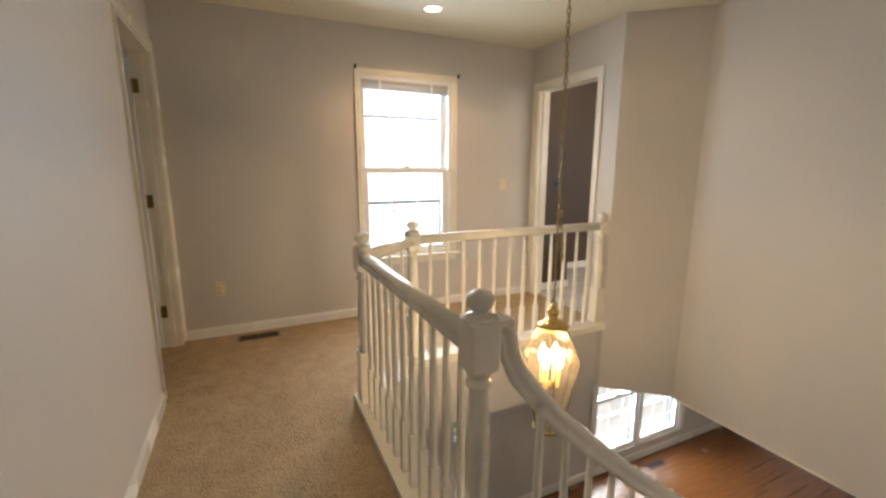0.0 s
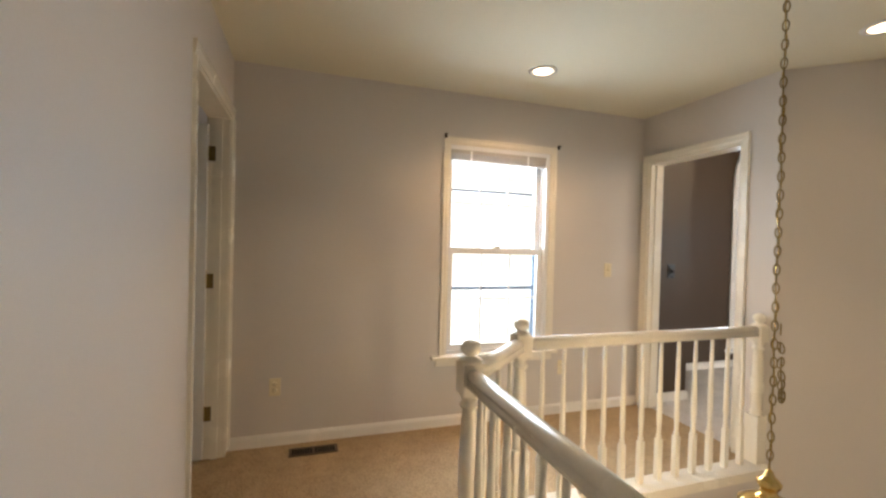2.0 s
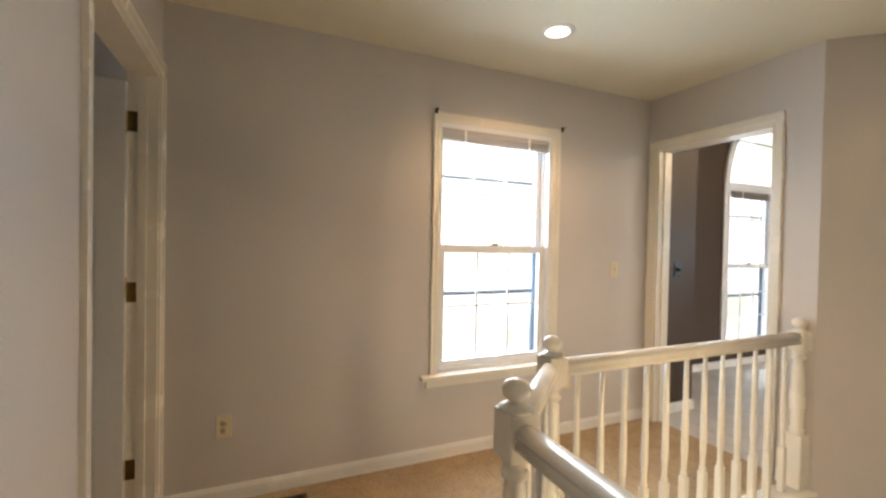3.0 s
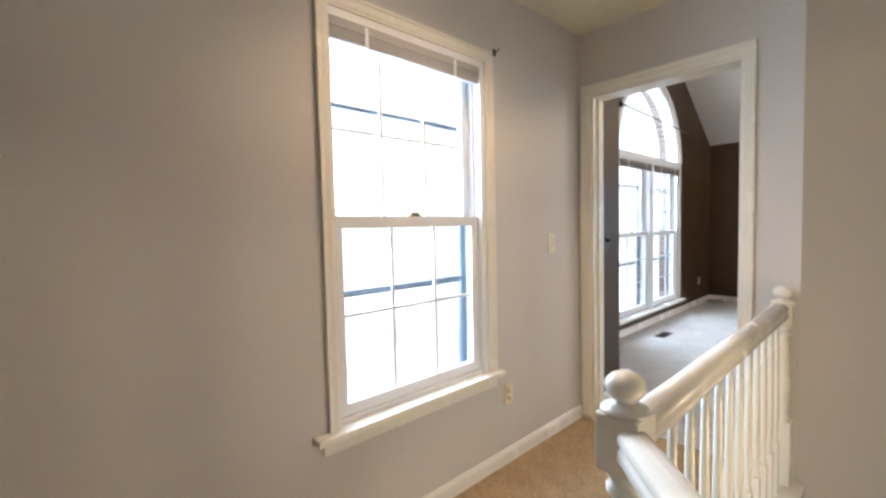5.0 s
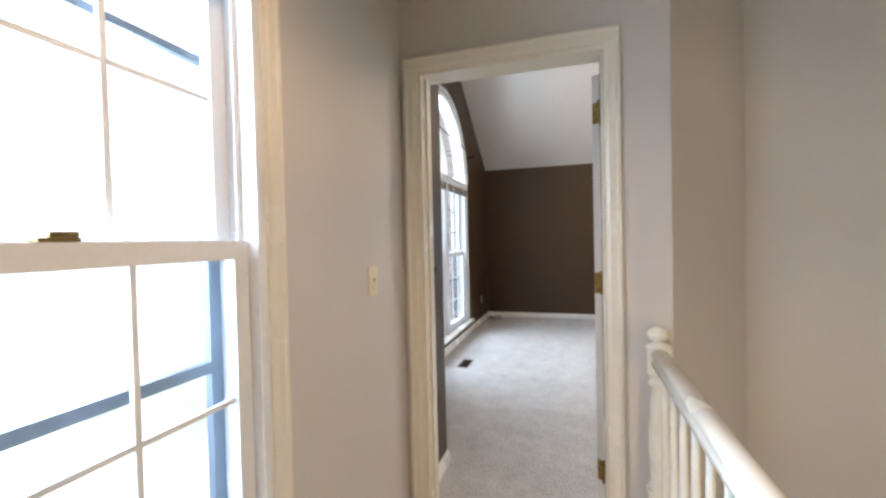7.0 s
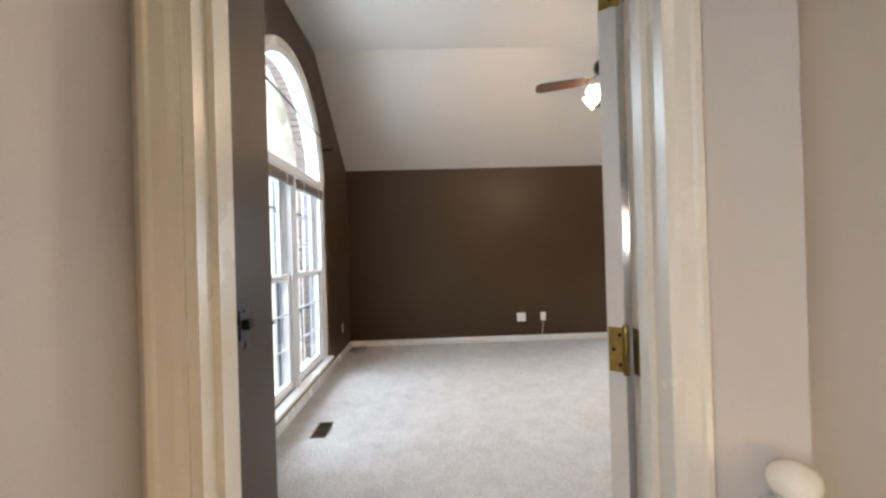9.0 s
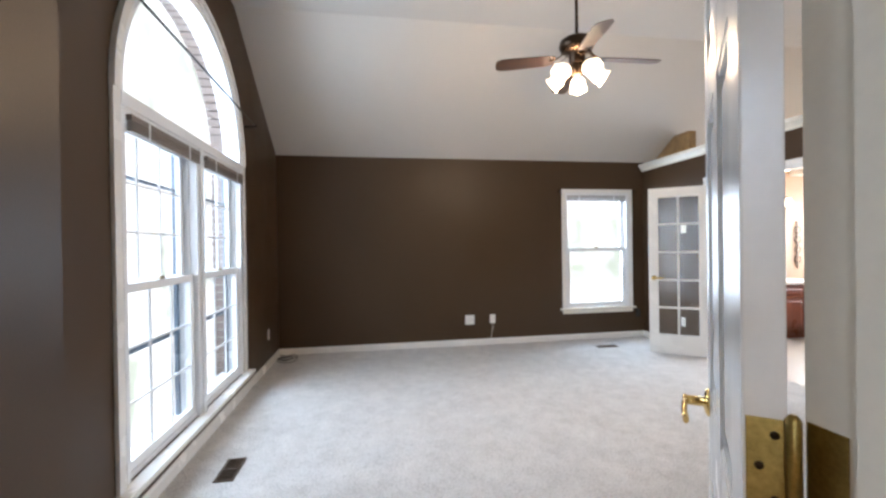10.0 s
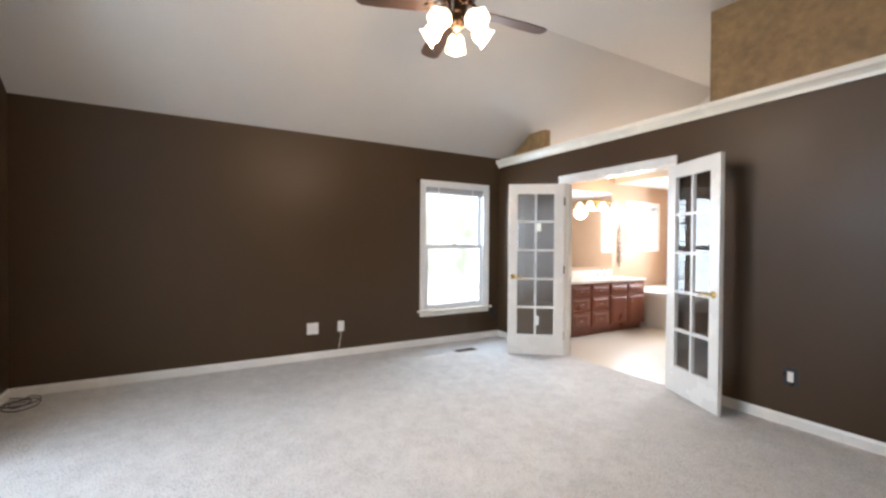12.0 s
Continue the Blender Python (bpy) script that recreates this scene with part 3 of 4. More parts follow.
        part("latch", boxes((w - 0.001, 0.008, 0.915, w + 0.002, t - 0.008, 0.975)), AGED, d, "brass latch plate")
    return d


panel_door((EX + 0.136, 2.976, FZ + 0.012), -39.2, 0.708, 2.0, "white six-panel bedroom door standing open", 1)
panel_door((WX - 0.118, 3.752, FZ + 0.012), 183, 0.77, 2.015, "white six-panel door standing open into the side room", 0)
# hinge leaves on the jamb of the side room's door
ob = thing("jamb_hinges", (0, 0, 0), "aged brass hinge leaves on the white door jamb", "hinge")
for z in (0.25, 1.06, 1.83):
    part("hinge_leaf", boxes((WX - 0.135, 3.7435, z - 0.045, WX - 0.05, 3.7465, z + 0.045)), AGED, ob)


def french_door(at, rz, w, h, label, turn):
    """Ten-light door; turn is 1 or -1 for the face that carries the hinges."""
    d = thing("french_door", at, label, "door", "pair of glazed doors", rz=rz)
    t, st = 0.035, 0.105
    for a, b in ((0, st), (w - st, w)):
        part("stile", boxes((a, 0, 0, b, t, h), bevel=0.003), WHITE, d)
    lo, hi = 0.23, h - 0.115
    part("bottom_rail", boxes((st, 0.001, 0, w - st, t - 0.001, lo)), WHITE, d)
    part("top_rail", boxes((st, 0.001, hi, w - st, t - 0.001, h)), WHITE, d)
    bar = 0.024
    part("muntin", boxes((w / 2 - bar / 2, 0.004, lo, w / 2 + bar / 2, t - 0.004, hi)), WHITE, d)
    n = 5
    ph = (hi - lo - (n - 1) * bar) / n
    for k in range(n):
        z0 = lo + k * (ph + bar)
        if k:
            part("muntin", boxes((st, 0.005, z0 - bar, w - st, t - 0.005, z0)), WHITE, d)
        for a, b in ((st, w / 2 - bar / 2), (w / 2 + bar / 2, w - st)):
            p = part("pane", boxes((a, t / 2 - 0.002, z0, b, t / 2 + 0.002, z0 + ph)), GLASS, d)
            p.visible_shadow = False
    for s, y in ((-1, 0), (1, t)):
        m = Matrix.Translation((w - 0.055, y, 0.9)) @ pose(0, 0, 0, -90 * s, 0, 0)
        k = part("lever_handle", lathe(bmesh.new(), [(0.03, 0), (0.03, 0.004), (0.022, 0.009), (0.010, 0.012), (0.010, 0.045), (0.013, 0.05), (0.005, 0.054)], 16, m), BRASS, d, "polished brass lever handle")
        path = [(w - 0.055, y + s * 0.045, 0.9), (w - 0.09, y + s * 0.05, 0.902), (w - 0.15, y + s * 0.047, 0.892)]
        part("lever", sweep(bmesh.new(), path, [(0.006 * math.cos(q), 0.009 * math.sin(q)) for q in [math.pi * i / 5 for i in range(10)]]), BRASS, k)
    for z in (0.22, h / 2, h - 0.2):
        hinge(d, 0.0, 0.0 if turn < 0 else t, z, CHROME, 0.02)
    return d


french_door((6.885, -0.455, FZ + 0.012), 52, 0.625, 1.97, "white ten-pane french door standing open beside the window", -1)
french_door((5.62, -0.43, FZ + 0.012), 155, 0.625, 1.97, "white ten-pane french door standing open against the brown wall", 1)

# ---- windows ----


def sash(parent, x0, z0, x1, z1, y, cols, rows, rail=0.045):
    s = part("sash", boxes((x0, y, z0, x0 + rail, y + 0.03, z1), (x1 - rail, y, z0, x1, y + 0.03, z1), (x0 + rail, y, z0, x1 - rail, y + 0.03, z0 + rail), (x0 + rail, y, z1 - rail, x1 - rail, y + 0.03, z1)), VINYL, parent)
    a, b, c0, d0 = x0 + rail, x1 - rail, z0 + rail, z1 - rail
    for k in range(1, cols):
        x = a + (b - a) * k / cols
        part("muntin", boxes((x - 0.006, y + 0.009, c0, x + 0.006, y + 0.021, d0)), VINYL, s)
    for k in range(1, rows):
        z = c0 + (d0 - c0) * k / rows
        part("muntin", boxes((a, y + 0.010, z - 0.006, b, y + 0.020, z + 0.006)), VINYL, s)
    g = part("pane", boxes((a, y + 0.013, c0, b, y + 0.017, d0)), GLASS, s)
    g.visible_shadow = False
    return s


def double_hung(name, m, w, z0, z1, meet, cols, rows, label, depth=0.15, stool=True, blind=True, storm=True, storm_z=None, blind_out=0.0, blind_mat=None):
    """Double-hung window in an opening w wide; x along the wall, y outwards from its inner face."""
    ob = thing(name, (0, 0, 0), label, "window", kind="structure")
    ob.matrix_basis = m
    h = w / 2
    for s in (-1, 1):
        part("window_frame", boxes((min(s * h, s * (h - 0.03)), 0.0, z0, max(s * h, s * (h - 0.03)), depth, z1)), VINYL, ob)
        part("track", boxes((min(s * (h - 0.03), s * (h - 0.042)), 0.05, z0 + 0.02, max(s * (h - 0.03), s * (h - 0.042)), 0.056, z1 - 0.03)), VINYL, ob)
    part("window_frame", boxes((-h + 0.03, 0.0, z1 - 0.03, h - 0.03, depth, z1)), VINYL, ob)
    part("window_sill", boxes((-h + 0.03, 0.02, z0, h - 0.03, depth + 0.03, z0 + 0.025)), VINYL, ob)
    sash(ob, -h + 0.032, z0 + 0.027, h - 0.032, meet + 0.02, 0.03, cols, rows)
    sash(ob, -h + 0.032, meet - 0.02, h - 0.032, z1 - 0.032, 0.085, cols, rows)
    k = part("sash_lock", boxes((-0.03, 0.030, meet + 0.020, 0.03, 0.055, meet + 0.028), bevel=0.003), AGED, ob, "small brass sash lock")
    part("lock_cam", boxes((-0.012, 0.034, meet + 0.028, 0.03, 0.046, meet + 0.038), bevel=0.003), AGED, k)
    if storm:
        y = depth - 0.03
        for s in (-1, 1):
            a, b = s * (h - 0.032), s * (h - 0.068)
            part("storm_frame", boxes((min(a, b), y, z0 + 0.03, max(a, b), y + 0.02, z1 - 0.03)), STORM, ob, "grey storm window frame")
        for z in (storm_z or (z0 + (meet - z0) * 0.62, meet + (z1 - meet) * 0.66)):
            part("storm_rail", boxes((-h + 0.068, y, z - (0.009 if z > meet else 0.014), h - 0.068, y + 0.018, z + (0.009 if z > meet else 0.014))), STORM, ob, "grey storm window rail")
    if stool:
        part("stool", boxes((-h - 0.085, -0.05, z0 - 0.022, h + 0.085, 0.02, z0 + 0.004), bevel=0.004), CREAM, ob)
        part("apron", boxes((-h - 0.05, -0.016, z0 - 0.075, h + 0.05, -0.001, z0 - 0.022), bevel=0.003), CREAM, ob)
    if blind:
        y, bmat = -blind_out, blind_mat or BLIND
        b = part("blind_headrail", boxes((-h + 0.034, y + 0.002, z1 - 0.062, h - 0.034, y + 0.027, z1 - 0.032)), bmat, ob, "raised mini blind")
        for k in range(7):
            z = z1 - 0.066 - k * 0.005
            part("slat", boxes((-h + 0.036, y + 0.003, z - 0.003, h - 0.036, y + 0.026, z)), bmat, b)
        part("bottom_rail", boxes((-h + 0.036, y + 0.003, z1 - 0.112, h - 0.036, y + 0.026, z1 - 0.102)), bmat, b)
        for x in (-h * 0.55, h * 0.55):
            part("ladder_tape", boxes((x - 0.008, y, z1 - 0.112, x + 0.008, y + 0.0015, z1 - 0.034)), VINYL, b)
    return ob


double_hung("window_1", wall_frame(1.45, NY, 0), 0.87, 0.495, 2.055, 1.275, 3, 2, "white double-hung hall window with glazing bars and a raised blind", storm_z=(0.98, 1.74))
casing("window_1_casing", wall_frame(1.465, NY, 0), 0.84, 2.055, "cream painted casing of the hall window", 0.054, 0.018, 0.495)
double_hung("window_2", wall_frame(BE, 0.2325, -90), 0.955, 0.41, 2.015, 1.225, 1, 1, "white double-hung bedroom window with a raised blind", storm=False)
casing("window_2_casing", wall_frame(BE, 0.2325, -90), 0.955, 2.015, "white painted casing of the bedroom window", 0.052, 0.018, 0.41, WHITE)
for s in (-1, 1):
    double_hung("window_3" if s < 0 else "window_4", wall_frame(AX + s * 0.4725, BN - 0.006, 0), 0.89, SILL, 1.985, 1.11, 3, 3, "tall white double-hung window unit under the arch with glazing bars", stool=False, storm=True, blind_out=0.03, blind_mat=BLINDD)
double_hung("window_5", wall_frame(BE, -3.70, -90), 0.84, 1.15, 1.97, 1.56, 1, 1, "white square bathroom window with a dark shade", storm=False, stool=False)
casing("window_5_casing", wall_frame(BE, -3.70, -90), 0.84, 1.97, "white painted casing of the bathroom window", 0.055, 0.018, 1.15, WHITE)
double_hung("window_6", wall_frame(7.05, UY, 180), 0.9, 1.1, 2.0, 1.55, 1, 1, "white bathroom window", storm=False, stool=False, blind=False)
for x in (4.38, 5.23):
    double_hung("window_7" if x < 5 else "window_8", wall_frame(x, NY, 0), 0.85, -2.50, -0.85, -1.68, 3, 3, "tall white double-hung window of the lower room", stool=False, blind=False)
casing("window_7_casing", wall_frame(4.805, NY, 0), 1.71, -0.85, "white painted casing of the lower windows", 0.07, 0.018, -2.50, WHITE)
double_hung("window_9", wall_frame(2.03, NY, 0), 0.26, -2.55, -0.75, -1.65, 1, 1, "narrow white sidelight beside the front door", stool=False, blind=False, storm=False)

# arched light over the pair, with its casing and transom
arch = thing("window_10", (0, 0, 0), "white half-round window above the pair of tall windows", "window", kind="structure")
part("mullion", boxes((AX - 0.0275, BN - 0.02, SILL, AX + 0.0275, BN + 0.13, 1.985)), VINYL, arch)
part("transom", boxes((AX - AR + 0.001, BN - 0.022, 1.985, AX + AR - 0.001, BN + 0.13, AZ), bevel=0.004), VINYL, arch)


def half_ring(r0, r1, y0, y1, n=40):
    bm = bmesh.new()
    pts = [(r0 * math.cos(math.pi * k / n), r0 * math.sin(math.pi * k / n)) for k in range(n + 1)]
    out = [(r1 * math.cos(math.pi * k / n), r1 * math.sin(math.pi * k / n)) for k in range(n + 1)]
    for k in range(n):
        prism(bm, [(AX + p[0], AZ + p[1]) for p in (pts[k], pts[k + 1], out[k + 1], out[k])], "y", y0, y1)
    bmesh.ops.remove_doubles(bm, verts=bm.verts[:], dist=0.0001)
    return bm


part("arch_frame", half_ring(AR - 0.05, AR - 0.001, BN - 0.004, BN + 0.13), VINYL, arch)
part("arch_casing", half_ring(AR, AR + 0.058, BN - 0.020, BN), WHITE, arch)
part("arch_bead", half_ring(AR + 0.044, AR + 0.058, BN - 0.027, BN - 0.0205), WHITE, arch)
bm = bmesh.new()
prism(bm, [(AX + (AR - 0.05) * math.cos(math.pi * k / 40), AZ + (AR - 0.05) * math.sin(math.pi * k / 40)) for k in range(41)], "y", BN + 0.06, BN + 0.064)
part("pane", bm, GLASS, arch).visible_shadow = False
for s in (-1, 1):
    a, b = AX + s * AR, AX + s * (AR + 0.058)
    part("side_casing", boxes((min(a, b), BN - 0.020, SILL, max(a, b), BN, AZ), bevel=0.003), WHITE, arch)
part("stool", boxes((AX - AR - 0.10, BN - 0.075, SILL - 0.03, AX + AR + 0.10, BN + 0.0, SILL + 0.002), bevel=0.005), WHITE, arch)

# brick outside the arched opening
skin = thing("brick_veneer", (0, 0, 0), "red brick outer face round the arched window", "brick wall", kind="structure")
bm = bmesh.new()
box(bm, AX + AR + 0.01, BN + 0.142, -0.3, AX + AR + 0.5, BN + 0.25, AZ + 1.2)
box(bm, AX - AR - 0.5, BN + 0.142, -0.3, AX - AR - 0.01, BN + 0.25, AZ + 1.2)
part("mortar_bed", bm, MORTAR, skin)
brick_me = mesh_of("brick", boxes((-0.0075, -0.05, -0.0285, 0.1, 0.05, 0.0285), bevel=0.003), BRICK)
for s in (-1, 1):
    for k in range(33):
        ob = new("brick", brick_me)
        ob.parent = skin
        ob.matrix_basis = pose(AX + s * (AR + 0.004), BN + 0.197 + 0.004 * (k % 2), SILL + 0.02 + k * 0.068, 0, 0, 0 if s > 0 else 180)
arch_brick = mesh_of("arch_brick", boxes((-0.028, -0.05, 0.0, 0.028, 0.05, 0.19), bevel=0.003), BRICK)
for k in range(44):
    q = math.pi * (k + 0.5) / 44
    ob = new("arch_brick", arch_brick)
    ob.parent = skin
    ob.matrix_basis = pose(AX + (AR + 0.006) * math.cos(q), BN + 0.2, AZ + (AR + 0.006) * math.sin(q), 0, 90 - math.degrees(q), 0)

# curtain rod across the arch and the bare rod ends by the east window
rod = thing("curtain_rod", (0, 0, 0), "thin black iron curtain rod across the arched window", "curtain rod")
part("rod", sweep(bmesh.new(), [(4.72, BN - 0.09, 2.50), (6.83, BN - 0.09, 2.46)], ring_profile(0.007)), BLACK, rod)
for x, z in ((4.74, 2.50), (6.81, 2.46)):
    part("bracket", boxes((x - 0.012, BN - 0.095, z - 0.03, x + 0.012, BN, z - 0.008), bevel=0.003), BLACK, rod)
    part("finial", lathe(bmesh.new(), [(0.004, -0.02), (0.017, -0.008), (0.019, 0.004), (0.010, 0.016), (0.002, 0.024)], 12, Matrix.Translation((x + (0.03 if x > 6 else -0.03), BN - 0.09, z)) @ pose(0, 0, 0, 0, 90 if x > 6 else -90, 0)), BLACK, rod)
for y in (0.80, -0.33):
    b = thing("rod_bracket", (BE, y, 2.04), "small dark curtain bracket beside the window head", "bracket", "rod brackets")
    part("arm", boxes((-0.06, -0.008, -0.008, 0, 0.008, 0.008), bevel=0.003), BRONZE, b)
    part("plate", boxes((-0.006, -0.015, -0.025, 0, 0.015, 0.025), bevel=0.002), BRONZE, b)
for x in (1.0, 1.945):
    b = thing("rod_bracket", (x, NY, 2.11), "tiny dark bracket at the window's upper corner", "bracket", "rod brackets")
    part("plate", boxes((-0.010, -0.024, -0.016, 0.010, -0.018, 0.016), bevel=0.002), BRONZE, b)
    part("hook", sweep(bmesh.new(), [(0, -0.024, 0), (0, -0.045, 0.0), (0, -0.05, 0.014)], ring_profile(0.003, 6)), BRONZE, b)

# ---- balustrade ----
PA, PB, PC, PD = (0.648, 1.113), (0.646, 2.358), (1.09, 2.78), (2.768, 2.786)
NOSE = FZ + 0.03
rail_thing = thing("balustrade", (0, 0, 0), "cream painted balustrade with turned balusters round the stairwell", "balustrade")


def newel(x, y, z0=NOSE, drop=0.0):
    n = part("newel_post", boxes((x - 0.043, y - 0.043, 0.760, x + 0.043, y + 0.043, 0.902 - drop), bevel=0.006), CREAM, rail_thing)
    part("base_block", boxes((x - 0.043, y - 0.043, z0, x + 0.043, y + 0.043, 0.30), bevel=0.006), CREAM, n)
    m = Matrix.Translation((x, y, 0))
    part("turned_shaft", lathe(bmesh.new(), [(0.042, 0.295), (0.034, 0.31), (0.040, 0.325), (0.030, 0.34), (0.034, 0.40), (0.036, 0.5), (0.030, 0.66), (0.025, 0.70), (0.036, 0.712), (0.037, 0.722), (0.028, 0.73), (0.034, 0.748), (0.042, 0.764)], 20, m), CREAM, n)
    part("finial", lathe(bmesh.new(), [(0.045, 0.900), (0.047, 0.908), (0.036, 0.914), (0.022, 0.920), (0.020, 0.926), (0.028, 0.930), (0.036, 0.940), (0.0385, 0.952), (0.036, 0.964), (0.027, 0.974), (0.012, 0.981), (0.002, 0.983)], 22, m @ Matrix.Translation((0, 0, -drop))), CREAM, n)
    return n


for p in (PA, PB, PC, PD):
    newel(*p, drop={PD: 0.045, PC: 0.026, PB: 0.018}.get(p, 0.0))
RAIL = [(-0.030, -0.030), (0.030, -0.030), (0.030, -0.014), (0.024, -0.006), (0.031, 0.006), (0.028, 0.020), (0.016, 0.029), (0, 0.032), (-0.016, 0.029), (-0.028, 0.020), (-0.031, 0.006), (-0.024, -0.006), (-0.030, -0.014)]
bal_bm = bmesh.new()
box(bal_bm, -0.016, -0.016, NOSE, 0.016, 0.016, 0.24, bevel=0.003)
lathe(bal_bm, [(0.016, 0.238), (0.013, 0.248), (0.0165, 0.256), (0.011, 0.266), (0.012, 0.30), (0.0155, 0.36), (0.0145, 0.46), (0.011, 0.70), (0.0095, 0.80)], 12)
BAL = mesh_of("baluster", bal_bm, CREAM)
for (a, b), n in (((PA, PB), 11), ((PB, PC), 3), ((PC, PD), 12)):
    a, b = Vector(a), Vector(b)
    d = (b - a).normalized() * 0.04
    part("handrail", sweep(bmesh.new(), [(*(a + d), 0.828), (*(b - d), 0.828)], RAIL), CREAM, rail_thing)
    for k in range(n):
        q = a.lerp(b, (k + 1) / (n + 1))
        ob = new("baluster", BAL)
        ob.parent = rail_thing
        ob.matrix_basis = pose(q.x, q.y, 0, 0, 0, math.degrees(math.atan2((b - a).y, (b - a).x)))
# nosing board under the balusters
bm = bmesh.new()
prism(bm, [(0.575, 1.043), (0.72, 1.043), (0.73, 2.345), (1.13, 2.69), (EX - 0.002, 2.695), (EX - 0.002, 2.835), (1.07, 2.835), (0.59, 2.445)], "z", FZ - 0.028, NOSE)
structure("landing_nosing", bm, CREAM, "cream painted nosing board along the landing's edge", "trim")

# staircase that goes down beside the landing
stair = thing("staircase", (0.66, 0.0, 0), "carpeted stairs going down to the foyer", "staircase")
RISE, RUN = 0.181, 0.235
for k in range(11):
    z = FZ - RISE * (k + 1)
    part("step", boxes((RUN * k - 0.03, 0.005, z - 0.20, RUN * (k + 1), 1.0, z), bevel=0.008), CARPET, stair)
part("stringer", pulled([(-0.02, -0.04), (11 * RUN, -0.04 - 11 * RISE), (11 * RUN, -0.42 - 11 * RISE), (-0.02, -0.42)], "y", 1.002, 1.042), CREAM, stair, "cream painted stringer")
path = [(0.625, 1.095, 0.885), (0.655, 1.09, 0.86), (0.668, 1.085, 0.80), (0.69, 1.075, 0.735), (0.745, 1.06, 0.66), (0.82, 1.05, 0.575), (0.95, 1.045, 0.452), (1.15, 1.04, 0.275), (1.6, 1.04, -0.08), (2.2, 1.04, -0.55), (2.9, 1.04, -1.10)]
part("stair_handrail", sweep(bmesh.new(), path, RAIL, up=(0, -0.02, 1)), CREAM, stair, "cream painted curved handrail").matrix_basis = Matrix.Translation((-0.594, 0.013, 0))
part("handrail_cap", boxes((0.014, 1.075, 0.872, 0.078, 1.141, 0.902), bevel=0.012), CREAM, stair)
for k in range(22):
    x = 0.811 + k * 0.1
    ztop = 0.64 - (x - 0.811) * 0.80
    zb = FZ - RISE * (1 + int((x - 0.66) / RUN))
    bm = bmesh.new()
    lathe(bm, [(0.016, zb - 0.12), (0.016, zb + 0.2), (0.011, zb + 0.23), (0.015, zb + 0.33), (0.010, ztop)], 10)
    part("stair_baluster", bm, CREAM, stair).matrix_basis = Matrix.Translation((x - 0.66, 1.045, 0))

# ---- hanging lantern ----
LX, LY = 1.535, 1.872
lan = thing("hanging_lantern", (LX, LY, 0), "brass lantern with faceted glass and lit bulbs on a chain", "lantern")
part("canopy", lathe(bmesh.new(), [(0.012, H - 0.045), (0.03, H - 0.035), (0.055, H - 0.012), (0.06, H)], 20), AGED, lan)


def link_mesh():
    bm = bmesh.new()
    n = 16
    pts = [Vector((0.0085 * math.cos(2 * math.pi * k / n), 0, 0.0185 * math.sin(2 * math.pi * k / n))) for k in range(n)]
    rings = []
    for k in range(n):
        d = (pts[(k + 1) % n] - pts[k - 1]).normalized()
        s = d.cross(Vector((0, 1, 0)))
        rings.append([bm.verts.new(pts[k] + (s * math.cos(q) + Vector((0, 1, 0)) * math.sin(q)) * 0.0023) for q in (0, 1.05, 2.09, 3.14, 4.19, 5.24)])
    for k in range(n):
        for j in range(6):
            f = bm.faces.new((rings[k][j], rings[k][(j + 1) % 6], rings[(k + 1) % n][(j + 1) % 6], rings[(k + 1) % n][j]))
            f.smooth = True
    return mesh_of("chain_link", bm, AGED)


LINK = link_mesh()
z, k = 0.615, 0
while z < H - 0.05:
    ob = new("chain_link", LINK)
    ob.parent = lan
    ob.matrix_basis = pose(0.002 * math.sin(z * 9), 0, z, 0, 0, 30 + 90 * (k % 2))
    z, k = z + 0.031, k + 1
# spare chain looped back at about waist height
for k in range(13):
    q = math.pi * k / 12
    ob = new("chain_link", LINK)
    ob.parent = lan
    ob.matrix_basis = pose(0.010 + 0.016 * math.sin(q), -0.012, 1.02 - 0.16 * math.sin(q) ** 0.8 + 0.02 * math.cos(2 * q) + 0.03 * (1 - k / 6), 0, 14 * math.cos(q), 30 + 90 * (k % 2))
part("cord", sweep(bmesh.new(), [(0.004 * math.sin(k * 1.7), 0.004 * math.cos(k * 1.7), 0.60 + (H - 0.65) * k / 30) for k in range(31)], ring_profile(0.0022, 6)), BRASS, lan)
part("cap", lathe(bmesh.new(), [(0.085, 0.470), (0.088, 0.478), (0.07, 0.492), (0.045, 0.505), (0.028, 0.515), (0.024, 0.53), (0.034, 0.545), (0.036, 0.556), (0.026, 0.568), (0.014, 0.578), (0.012, 0.590), (0.004, 0.60)], 24), BRASS, lan, "polished brass cap")
ZS = ((0.470, 0.078), (0.30, 0.155), (-0.12, 0.075))
for k in range(6):
    a0, a1 = 2 * math.pi * k / 6, 2 * math.pi * (k + 1) / 6
    for (za, ra), (zb, rb) in zip(ZS, ZS[1:]):
        bm = bmesh.new()
        vs = [Vector((r * math.cos(a), r * math.sin(a), z)) for r, z, a in ((ra, za, a0), (ra, za, a1), (rb, zb, a1), (rb, zb, a0))]
        c0 = sum(vs, Vector()) / 4
        out = Vector((c0.x, c0.y, 0)).normalized() * 0.003
        f0 = [bm.verts.new(v * 1.0) for v in vs]
        f1 = [bm.verts.new(v - out) for v in vs]
        bm.faces.new(f0)
        bm.faces.new(f1[::-1])
        for j in range(4):
            bm.faces.new((f0[j], f1[j], f1[(j + 1) % 4], f0[(j + 1) % 4]))
        bmesh.ops.recalc_face_normals(bm, faces=bm.faces[:])
        part("glass_panel", bm, BEVEL, lan).visible_shadow = False
    part("came", sweep(bmesh.new(), [(r * 1.01 * math.cos(a0), r * 1.01 * math.sin(a0), z) for z, r in ZS], ring_profile(0.0028, 6)), AGED, lan)
